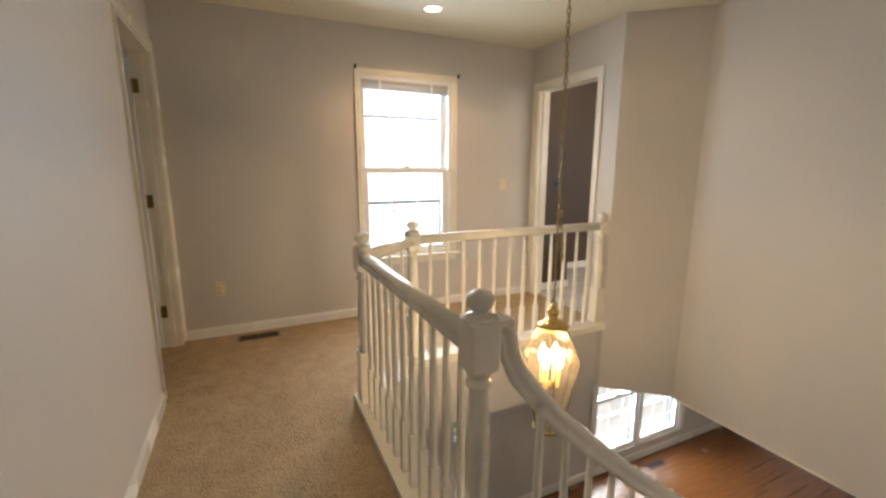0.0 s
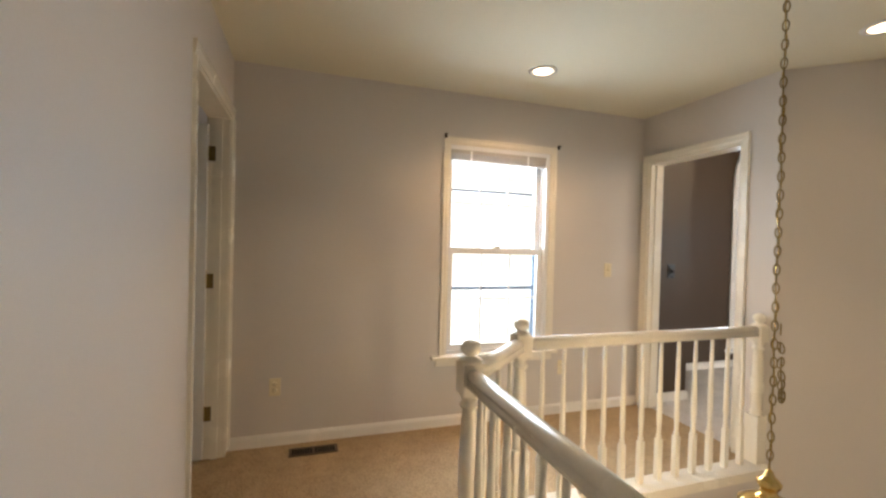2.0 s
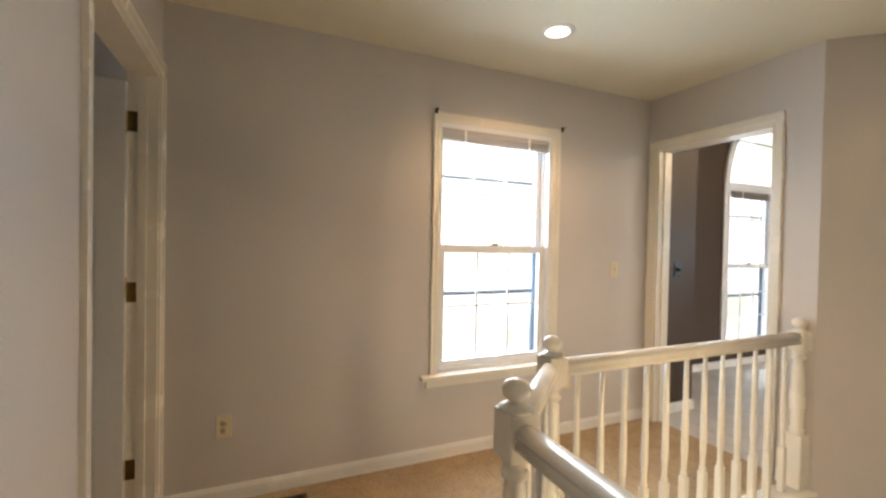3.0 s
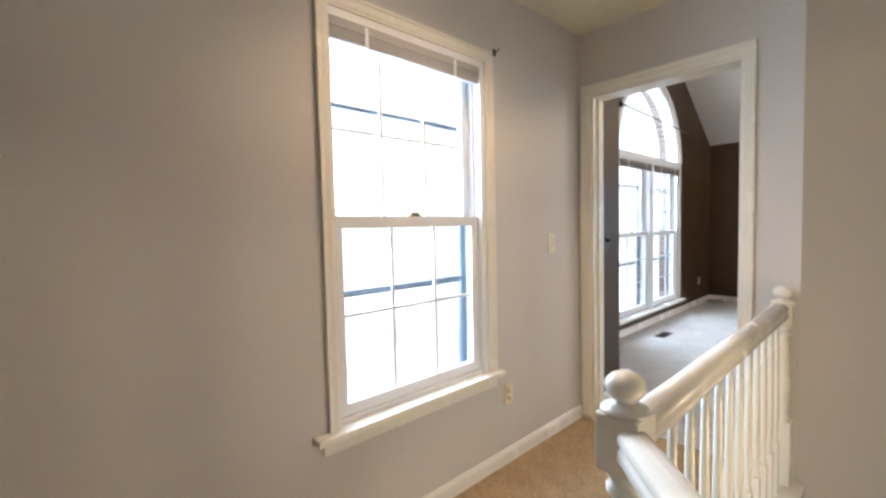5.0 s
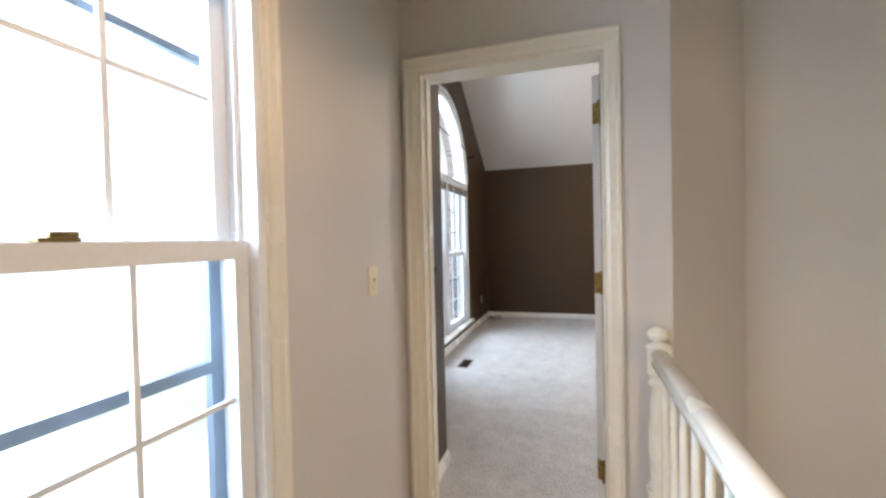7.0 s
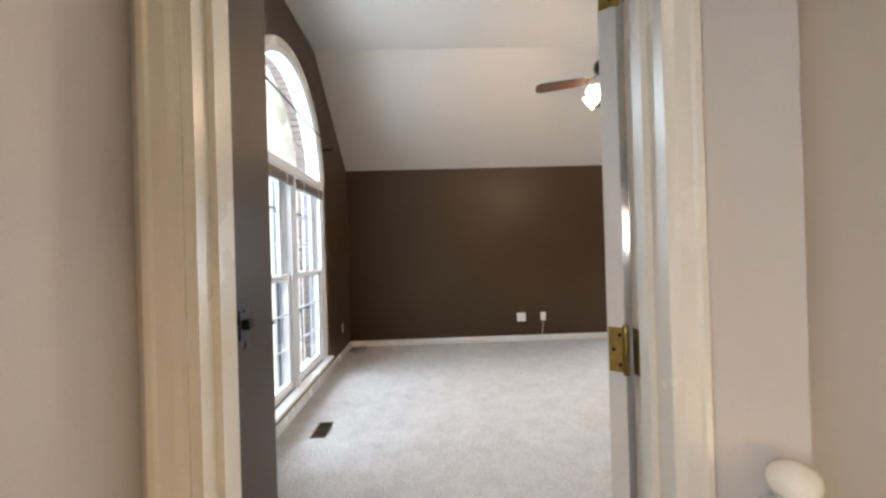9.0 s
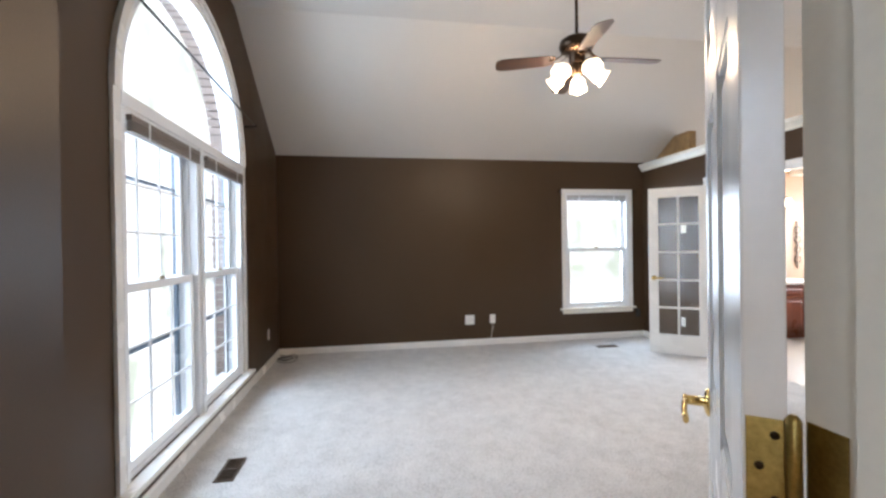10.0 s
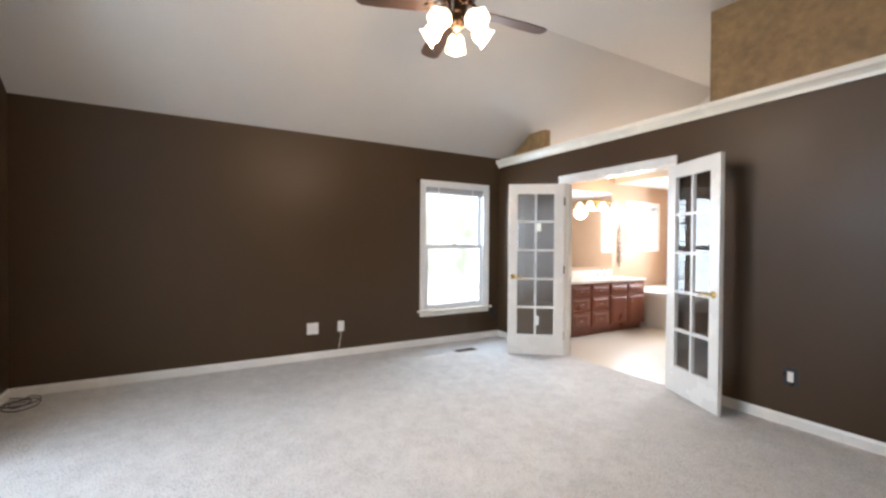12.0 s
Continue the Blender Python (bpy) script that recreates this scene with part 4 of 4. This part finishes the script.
part("bottom_ring", lathe(bmesh.new(), [(0.078, -0.128), (0.084, -0.12), (0.078, -0.112), (0.07, -0.116)], 24, closed=False), AGED, lan)
part("stem", lathe(bmesh.new(), [(0.006, 0.12), (0.006, 0.48)], 10), AGED, lan)
part("hub", lathe(bmesh.new(), [(0.004, 0.10), (0.02, 0.115), (0.03, 0.13), (0.015, 0.15), (0.006, 0.16)], 14), AGED, lan)
for k in range(4):
    q = math.pi / 2 * k + 0.4
    x, y = 0.05 * math.cos(q), 0.05 * math.sin(q)
    part("candle_sleeve", lathe(bmesh.new(), [(0.014, 0.135), (0.011, 0.14), (0.011, 0.245)], 12, Matrix.Translation((x, y, 0))), CANDLE, lan)
    part("bulb", lathe(bmesh.new(), [(0.009, 0.245), (0.019, 0.275), (0.021, 0.295), (0.012, 0.335), (0.002, 0.36)], 12, Matrix.Translation((x, y, 0))), LAMP, lan).visible_shadow = False

# ---- ceiling cans ----


def can_light(x, y):
    c = thing("ceiling_downlight", (x, y, H), "lit recessed downlight with a white trim ring", "downlight", "recessed downlights")
    part("trim_ring", lathe(bmesh.new(), [(0.062, 0.0), (0.062, -0.006), (0.085, -0.007), (0.09, -0.001)], 32, closed=False), WHITE, c)
    part("lens", lathe(bmesh.new(), [(0.001, -0.0035), (0.061, -0.0035), (0.062, -0.001)], 32), CANGLOW, c).visible_shadow = False
    return c


can_light(1.46, 3.27)
can_light(2.71, 2.20)

# ---- ceiling fan ----
FX, FY = 5.57, 1.82
fan = thing("ceiling_fan", (FX, FY, 0), "dark bronze ceiling fan with wood blades and lit tulip glass shades", "ceiling fan")
part("canopy", lathe(bmesh.new(), [(0.02, RZ - 0.09), (0.05, RZ - 0.075), (0.068, RZ - 0.03), (0.07, RZ)], 24), BRONZE, fan)
part("downrod", lathe(bmesh.new(), [(0.0125, 2.83), (0.0125, RZ - 0.08)], 12), BRONZE, fan)
part("motor", lathe(bmesh.new(), [(0.03, 2.86), (0.045, 2.845), (0.095, 2.835), (0.125, 2.815), (0.13, 2.78), (0.118, 2.75), (0.08, 2.735), (0.06, 2.72), (0.055, 2.66), (0.045, 2.64)][::-1], 32), BRONZE, fan)
part("light_hub", lathe(bmesh.new(), [(0.012, 2.548), (0.035, 2.563), (0.05, 2.583), (0.055, 2.62), (0.04, 2.66)], 24), BRONZE, fan)
for k in range(4):
    q = math.radians(-101 + 90 * k)
    m = pose(0, 0, 0, 0, 0, math.degrees(q))
    iron = part("blade_iron", sweep(bmesh.new(), [(0.09, 0, 2.745), (0.13, 0, 2.70), (0.17, 0, 2.678), (0.21, 0, 2.672)], [(-0.016, -0.003), (0.016, -0.003), (0.016, 0.003), (-0.016, 0.003)]), BRONZE, fan)
    iron.matrix_basis = m
    bm = bmesh.new()
    out = [(0.17, -0.045), (0.22, -0.058), (0.48, -0.068), (0.57, -0.066), (0.605, -0.045), (0.612, 0.0), (0.605, 0.045), (0.57, 0.066), (0.48, 0.068), (0.22, 0.058), (0.17, 0.045)]
    prism(bm, out, "z", -0.003, 0.003)
    part("blade", bm, BLADE, fan, "dark wood blade").matrix_basis = m @ pose(0, 0, 2.69, 12, 4, 0)
    scroll = [(0.09 + 0.03 * math.cos(a), 0.035 * math.sin(a), 2.70 + 0.012 * math.sin(2 * a)) for a in [math.pi * 2 * j / 12 for j in range(12)]]
    part("scroll", sweep(bmesh.new(), scroll, ring_profile(0.003, 6)), BRONZE, fan).matrix_basis = m
for k in range(5):
    q = math.radians(-29 + 72 * k)
    turn = pose(0, 0, 0, 0, 0, math.degrees(q))
    tilt = turn @ pose(0.062, 0, 2.618, 0, 122, 0)
    bm = sweep(bmesh.new(), [turn @ Vector(p) for p in ((0.03, 0, 2.60), (0.05, 0, 2.616), (0.07, 0, 2.619), (0.095, 0, 2.60))], ring_profile(0.007))
    lathe(bm, [(0.008, 0.03), (0.02, 0.038), (0.023, 0.064)], 12, tilt)
    arm = part("lamp_arm", bm, BRONZE, fan)
    bm = bmesh.new()
    seg = 30
    prof = [(0.020, 0.06), (0.038, 0.072), (0.054, 0.098), (0.058, 0.12), (0.053, 0.138), (0.058, 0.152), (0.068, 0.165)]
    rings = [[bm.verts.new(tilt @ Vector((r * (1 + (0.07 * (i / 6) ** 2) * math.cos(6 * 2 * math.pi * j / seg)) * math.cos(2 * math.pi * j / seg), r * (1 + (0.07 * (i / 6) ** 2) * math.cos(6 * 2 * math.pi * j / seg)) * math.sin(2 * math.pi * j / seg), z))) for j in range(seg)] for i, (r, z) in enumerate(prof)]
    for a, b in zip(rings, rings[1:]):
        for j in range(seg):
            bm.faces.new((a[j], a[(j + 1) % seg], b[(j + 1) % seg], b[j])).smooth = True
    sh = part("shade", bm, SHADE, fan, "frosted tulip glass shade, lit")
    sh.visible_shadow = False
    part("bulb", lathe(bmesh.new(), [(0.012, 0.06), (0.02, 0.08), (0.026, 0.11), (0.018, 0.135), (0.002, 0.142)], 12, tilt), LAMP, arm).visible_shadow = False

# ---- registers, plates, cables ----


def floor_register(at, rz, w, d, label):
    r = thing("floor_register", at, label, "floor vent", "floor registers", rz=rz)
    part("frame", boxes((-w / 2, -d / 2, 0, w / 2, -d / 2 + 0.014, 0.006), (-w / 2, d / 2 - 0.014, 0, w / 2, d / 2, 0.006), (-w / 2, -d / 2 + 0.014, 0, -w / 2 + 0.014, d / 2 - 0.014, 0.006), (w / 2 - 0.014, -d / 2 + 0.014, 0, w / 2, d / 2 - 0.014, 0.006), (-0.008, -d / 2 + 0.014, 0, 0.008, d / 2 - 0.014, 0.006)), VENT, r)
    # thin black sheet painted as the shade below the louvres
    part("duct_shade", boxes((-w / 2 + 0.01, -d / 2 + 0.01, 0.0005, w / 2 - 0.01, d / 2 - 0.01, 0.0015)), DARK, r)
    n = int(w / 0.016)
    for k in range(n):
        x = -w / 2 + 0.018 + (w - 0.036) * k / (n - 1)
        if abs(x) > 0.009:
            part("louvre", boxes((x - 0.0018, -d / 2 + 0.014, 0.0016, x + 0.0018, d / 2 - 0.014, 0.0052)), VENT, r)
    return r


floor_register((0.12, 3.69, FZ), 0, 0.30, 0.105, "brown metal floor register in the hall carpet")
floor_register((5.31, 4.21, FZ), 0, 0.27, 0.11, "brown metal floor register below the arched window")
floor_register((7.65, 0.38, FZ), 90, 0.27, 0.11, "brown metal floor register below the bedroom window")
floor_register((4.95, 3.64, LOW), 0, 0.30, 0.11, "dark floor register in the oak floor")


def wall_plate(name, x, y, z, heading, label, category, mat, kind, w=0.07, h=0.115):
    """Cover plate; local -y looks into the room."""
    p = thing(name, (x, y, z), label, category, rz=heading)
    part("plate", boxes((-w / 2, -0.006, -h / 2, w / 2, 0, h / 2), bevel=0.002), mat, p)
    if kind == "outlet":
        for s in (-0.02, 0.02):
            q = part("receptacle", lathe(bmesh.new(), [(0.0165, 0), (0.0165, 0.0025)], 20, pose(0, -0.006, s, 90, 0, 0)), mat, p)
            for u in (-0.006, 0.006):
                part("slot", boxes((u - 0.001, -0.0092, s - 0.004, u + 0.001, -0.0084, s + 0.006)), DARK, q)
    elif kind == "switch":
        part("toggle", boxes((-0.005, -0.018, -0.004, 0.005, -0.006, 0.012), bevel=0.0015), mat, p)
        for s in (-0.03, 0.03):
            part("screw", lathe(bmesh.new(), [(0.003, 0), (0.0015, 0.001)], 8, pose(0, -0.006, s, 90, 0, 0)), AGED, p)
    elif kind == "dimmer":
        part("bezel", boxes((-0.022, -0.011, -0.036, 0.022, -0.006, 0.036), bevel=0.002), mat, p)
        k = part("slider", boxes((-0.015, -0.03, -0.012, 0.015, -0.011, 0.012), bevel=0.004), BLACK, p, "black dimmer knob")
        for s in (-0.045, 0.045):
            part("screw", lathe(bmesh.new(), [(0.003, 0), (0.0015, 0.001)], 8, pose(0, -0.006, s, 90, 0, 0)), CHROME, p)
    return p


wall_plate("outlet_plate", -0.128, NY, 0.355, 0, "almond wall outlet low on the hall wall", "outlet", ALMOND, "outlet")
wall_plate("outlet_plate", 2.042, NY, 0.345, 0, "almond wall outlet below the hall window", "outlet", ALMOND, "outlet")
wall_plate("switch_plate", 2.466, NY, 1.135, 0, "almond toggle light switch beside the hall window", "light switch", ALMOND, "switch")
wall_plate("switch_plate", WX, 1.172, 0.83, 90, "almond wall plate on the long hall wall", "wall plate", ALMOND, "switch")
wall_plate("dimmer_switch", 3.135, NY - 0.012, 1.13, 0, "dark slate dimmer switch inside the bedroom door", "light switch", SLATE, "dimmer", 0.078, 0.122)
wall_plate("outlet_plate", 7.60, BN, 0.335, 0, "white outlet beside the arched window", "outlet", PLASTIC, "outlet")
wall_plate("outlet_plate", BE, -0.385, 0.31, -90, "dark brown outlet in the bedroom corner", "outlet", SLATE, "outlet")
wall_plate("cable_plate", BE, 2.085, 0.31, -90, "white square blank plate on the brown wall", "wall plate", PLASTIC, "blank", 0.125, 0.125)
wall_plate("phone_plate", BE, 1.77, 0.312, -90, "white jack plate with a hanging wire", "wall plate", PLASTIC, "blank", 0.075, 0.118)
wall_plate("outlet_plate", 4.72, BS, 0.325, 180, "pale outlet in a dark plate on the brown wall", "outlet", SLATE, "outlet", 0.09, 0.13)
ins = thing("outlet_insert", (4.72, BS + 0.0065, 0.325), "pale duplex outlet face in the dark plate", "outlet", rz=180)
part("face", boxes((-0.018, -0.004, -0.036, 0.018, 0, 0.036), bevel=0.002), PLASTIC, ins)
wall_plate("thermostat", 7.31, BS, 1.47, 180, "cream thermostat on the wall behind the glazed door", "thermostat", ALMOND, "blank", 0.09, 0.10)
wall_plate("outlet_plate", 7.33, BS, 0.31, 180, "white outlet seen through the glazed door", "outlet", PLASTIC, "outlet")
w = thing("jack_wire", (BE, 1.77, 0.262), "thin white phone wire hanging from the jack", "wire")
part("wire", sweep(bmesh.new(), [(-0.012, 0, 0.0), (-0.016, 0.004, -0.06), (-0.010, 0.012, -0.12), (-0.018, 0.022, -0.17), (-0.02, 0.03, -0.21)], ring_profile(0.003, 6)), PLASTIC, w)
w = thing("blind_cord", (BE - 0.03, -0.24, 0.40), "short dark cord hanging below the window sill", "cord")
part("cord", sweep(bmesh.new(), [(0.0, 0, 0.0), (0.004, -0.004, -0.07), (0.0, 0.0, -0.13)], ring_profile(0.003, 6)), CABLE, w)
w = thing("coiled_cable", (7.80, 4.36, FZ), "loose coil of dark cable on the carpet in the corner", "cable")
pts = []
for k in range(70):
    q = k * 0.27
    r = 0.085 + 0.03 * math.sin(k * 0.13)
    pts.append((r * 1.25 * math.cos(q) + 0.02 * math.sin(k * 0.11), r * math.sin(q), 0.006 + 0.0006 * k + 0.006 * (1 + math.sin(q * 1.3))))
part("coil", sweep(bmesh.new(), pts, ring_profile(0.0038, 6)), CABLE, w)
part("cable_end", sweep(bmesh.new(), [pts[-1], (0.16, 0.02, 0.02), (0.26, 0.10, 0.008), (0.29, 0.15, 0.006)], ring_profile(0.0038, 6)), CABLE, w)

# ---- bathroom ----
VX, V0, V1, VT = 7.50, -1.20, -2.86, 0.74
van = thing("bathroom_vanity", (0, 0, FZ), "dark cherry wood bathroom vanity with raised-panel drawers", "vanity cabinet")
part("body", boxes((VX, V1, 0.09, BE - 0.002, V0, VT)), CHERRY, van)
part("toe_kick", boxes((VX + 0.05, V1 + 0.02, 0.0, BE - 0.01, V0 - 0.02, 0.09)), CHERRY, van)


def front(y0, y1, z0, z1, name, pull):
    d = part(name, boxes((VX - 0.018, min(y0, y1), z0, VX - 0.0005, max(y0, y1), z1), bevel=0.004), CHERRY, van)
    bm = bmesh.new()
    a, b = min(y0, y1) + 0.03, max(y0, y1) - 0.03
    lo = [bm.verts.new((VX - 0.0182, p, q)) for p, q in ((a, z0 + 0.028), (b, z0 + 0.028), (b, z1 - 0.028), (a, z1 - 0.028))]
    hi = [bm.verts.new((VX - 0.026, p, q)) for p, q in ((a + 0.02, z0 + 0.045), (b - 0.02, z0 + 0.045), (b - 0.02, z1 - 0.045), (a + 0.02, z1 - 0.045))]
    bm.faces.new(hi)
    for k in range(4):
        bm.faces.new((lo[k], lo[(k + 1) % 4], hi[(k + 1) % 4], hi[k]))
    bmesh.ops.recalc_face_normals(bm, faces=bm.faces[:])
    part("raised_panel", bm, CHERRY, d)
    if pull:
        y, z, up = pull
        e = (0, 0, 0.045) if up else (0, 0.045, 0)
        c = Vector((VX - 0.03, y, z))
        p0, p1 = c - Vector(e), c + Vector(e)
        part("pull", sweep(bmesh.new(), [p0 + Vector((0.012, 0, 0)), p0 + Vector((-0.012, 0, 0)), c + Vector((-0.018, 0, 0)), p1 + Vector((-0.012, 0, 0)), p1 + Vector((0.012, 0, 0))], ring_profile(0.005, 6), up=(0.3, 0.2, 1) if not up else (1, 0.1, 0)), CHROME, d, "brushed nickel pull")
    return d


for y0, y1 in ((-1.26, -1.62), (-1.66, -2.02)):
    for z0, z1 in ((0.12, 0.335), (0.355, 0.545), (0.565, 0.71)):
        front(y0, y1, z0, z1, "drawer", ((y0 + y1) / 2, (z0 + z1) / 2, False))
for y0, y1, py in ((-2.06, -2.43, -2.38), (-2.45, -2.82, -2.50)):
    front(y0, y1, 0.565, 0.71, "false_front", None)
    front(y0, y1, 0.12, 0.545, "cabinet_door", (py, 0.46, True))
top = thing("countertop", (0, 0, FZ + VT), "white cultured marble vanity top with backsplash", "countertop")
part("slab", boxes((VX - 0.03, V1 - 0.01, 0.0, BE - 0.002, V0 + 0.01, 0.035), bevel=0.006), CULTURED, top)
part("backsplash", boxes((BE - 0.022, V1, 0.035, BE - 0.002, V0, 0.135), bevel=0.003), CULTURED, top)
part("basin_rim", lathe(bmesh.new(), [(0.16, 0.034), (0.2, 0.042), (0.22, 0.04), (0.225, 0.034)], 28, Matrix.Translation((7.78, -2.44, 0)), closed=False), CULTURED, top)
fau = thing("faucet", (7.98, -2.44, FZ + VT + 0.035), "brushed nickel two-handle faucet on the vanity", "faucet")
part("base", boxes((-0.03, -0.1, 0, 0.03, 0.1, 0.015), bevel=0.005), CHROME, fau)
part("spout", sweep(bmesh.new(), [(0, 0, 0.01), (0, 0, 0.09), (-0.03, 0, 0.125), (-0.09, 0, 0.12), (-0.125, 0, 0.09)], ring_profile(0.011)), CHROME, fau)
for s in (-1, 1):
    part("handle", lathe(bmesh.new(), [(0.02, 0.01), (0.015, 0.05), (0.02, 0.06), (0.004, 0.075)], 12, Matrix.Translation((0, s * 0.085, 0))), CHROME, fau)
mir = thing("wall_mirror", (BE - 0.002, -2.03, FZ), "large frameless mirror above the vanity", "mirror")
part("glass", boxes((-0.008, -0.83, 0.93, 0, 0.83, 2.16)), MIRROR, mir)
sc = thing("vanity_light", (BE - 0.012, -2.50, 1.93), "brass vanity light bar with lit frosted shades", "wall light")
part("back_plate", boxes((-0.03, -0.075, -0.06, 0, 0.075, 0.06), bevel=0.006), AGED, sc)
part("bar", sweep(bmesh.new(), [(-0.07, -0.42, 0.03), (-0.07, 0.42, 0.03)], ring_profile(0.010)), AGED, sc)
part("stem", boxes((-0.07, -0.012, 0.018, -0.03, 0.012, 0.042)), AGED, sc)
for y in (-0.3, 0.0, 0.3):
    part("shade", lathe(bmesh.new(), [(0.028, 0.02), (0.05, -0.02), (0.072, -0.075), (0.078, -0.10)], 22, Matrix.Translation((-0.10, y, 0)), closed=False), SHADE, sc, "frosted glass shade, lit").visible_shadow = False
    part("holder", boxes((-0.11, y - 0.012, 0.015, -0.06, y + 0.012, 0.035)), AGED, sc)
tub = thing("tiled_tub", (0, 0, FZ), "white bathtub set in a beige tiled deck", "bathtub")
part("surround", boxes((6.55, UY + 0.003, 0, BE - 0.003, -2.97, 0.50), bevel=0.006), TILE, tub, "beige tiled tub front")
part("basin", boxes((6.50, UY + 0.01, 0.501, BE - 0.004, -2.93, 0.56), bevel=0.02), CULTURED, tub, "white tub deck")
scr = thing("wall_ornament", (BE - 0.01, -3.06, 1.25), "dark scrolled iron wall ornament beside the mirror", "wall ornament")
for k in range(4):
    z = (k - 1.5) * 0.15
    part("ring", sweep(bmesh.new(), [(-0.012, 0.05 * math.cos(q), z + 0.06 * math.sin(q)) for q in [2 * math.pi * j / 18 for j in range(19)]], ring_profile(0.006, 6), up=(1, 0.01, 0)), BRONZE, scr)
part("spine", boxes((-0.012, -0.006, -0.36, 0, 0.006, 0.36)), BRONZE, scr)

# ---- outdoors ----
structure("ground", boxes((-400, NY + 0.3, LOW - 0.7, 400, 600, LOW - 0.4), (-400, -600, LOW - 0.7, 400, NY + 0.3, LOW - 0.5)), GRASS, "lawn round the house", "lawn")
# pale slab added over the lawn so the lower windows look out on something bright
structure("porch_slab", boxes((-3, NY + 0.17, LOW - 0.39, 9, 7.38, LOW - 0.12)), CONCRETE, "pale concrete porch slab added to brighten the view from the lower windows", "porch")
# self-lit sheet: daylight haze and pale green blotches put into its emission
SKYGLOW = bpy.data.materials.new("glowing_backdrop_sheet")
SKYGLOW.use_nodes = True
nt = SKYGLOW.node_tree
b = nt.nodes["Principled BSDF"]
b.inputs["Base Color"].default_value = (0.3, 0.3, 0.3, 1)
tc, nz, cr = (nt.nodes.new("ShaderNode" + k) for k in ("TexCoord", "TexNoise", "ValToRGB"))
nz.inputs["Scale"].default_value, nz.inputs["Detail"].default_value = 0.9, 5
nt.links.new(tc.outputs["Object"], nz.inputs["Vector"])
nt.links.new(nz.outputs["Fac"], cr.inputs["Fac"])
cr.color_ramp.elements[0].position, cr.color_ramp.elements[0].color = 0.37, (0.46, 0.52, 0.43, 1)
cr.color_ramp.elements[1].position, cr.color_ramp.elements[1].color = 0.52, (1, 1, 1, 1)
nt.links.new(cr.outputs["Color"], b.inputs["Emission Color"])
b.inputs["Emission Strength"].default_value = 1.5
# glowing walls near the house, added to make the windows burn white
structure("backdrop", boxes((-8, 7.4, LOW - 0.4, 14, 7.5, 14), (14, -12, LOW - 0.5, 14.1, 7.4, 14), (-8, -12.1, LOW - 0.5, 14, -12, 14)), SKYGLOW, "glowing mottled backdrop sheet that whitens the view outside the windows", "backdrop")


def shrub(x, y, z, r, h, seed):
    rng = random.Random(seed)
    s = thing("shrub", (x, y, z), "leafy green garden shrub outside the window", "shrub", "garden shrubs")
    bm = bmesh.new()
    for k in range(6):
        a = rng.random() * 6.28
        sweep(bm, [(0, 0, 0), (0.15 * r * math.cos(a), 0.15 * r * math.sin(a), 0.4 * h), (0.5 * r * math.cos(a), 0.5 * r * math.sin(a), 0.85 * h)], ring_profile(0.012, 5))
    part("stems", bm, BARK, s)
    verts, faces = [], []
    for k in range(1500):
        a, u = rng.random() * 6.28, rng.random()
        d = r * (0.55 + 0.5 * rng.random()) * math.sqrt(1 - (u - 0.45) ** 2 * 2.2)
        p = Vector((d * math.cos(a), d * math.sin(a), 0.12 * h + u * h * (0.85 + 0.25 * math.sin(3 * a + seed))))
        e = Euler((rng.random() * 3, rng.random() * 3, rng.random() * 6)).to_matrix()
        n = len(verts)
        w2 = 0.03 + 0.03 * rng.random()
        verts += [p + e @ Vector(q) for q in ((0, -w2, 0), (w2 * 0.5, 0, 0.01), (0, w2, 0), (-w2 * 0.5, 0, 0.01))]
        faces.append((n, n + 1, n + 2, n + 3))
    me = bpy.data.meshes.new("leaves")
    me.from_pydata(verts, [], faces)
    me.materials.append(LEAF)
    lv = new("leaves", me)
    lv.parent = s
    return s


for i, (x, y, r, h) in enumerate(((3.75, 5.3, 0.5, 0.35), (4.6, 5.5, 0.5, 0.2), (2.2, 5.0, 0.45, 1.3))):
    shrub(x, y, LOW - 0.12, r, h + 0.15, i + 3)

# ---- floor planks of the lower room ----
plank_me = [mesh_of("plank", boxes((0, 0, -0.012, L, 0.079, 0.0), bevel=0.0015), OAK) for L in (0.9, 1.2, 1.5)]
rng = random.Random(5)
count = 0
y = 1.1
while y < NY - 0.09 and count < 290:
    x = 0.8 - rng.random() * 0.9
    while x < 6.65:
        i = rng.randrange(3)
        L = (0.9, 1.2, 1.5)[i]
        if x + L > 6.74:
            break
        ob = new("plank", plank_me[i])
        ob.parent = floor_low
        ob.matrix_basis = pose(x, y, LOW)
        x += L + 0.0015
        count += 1
    y += 0.0805
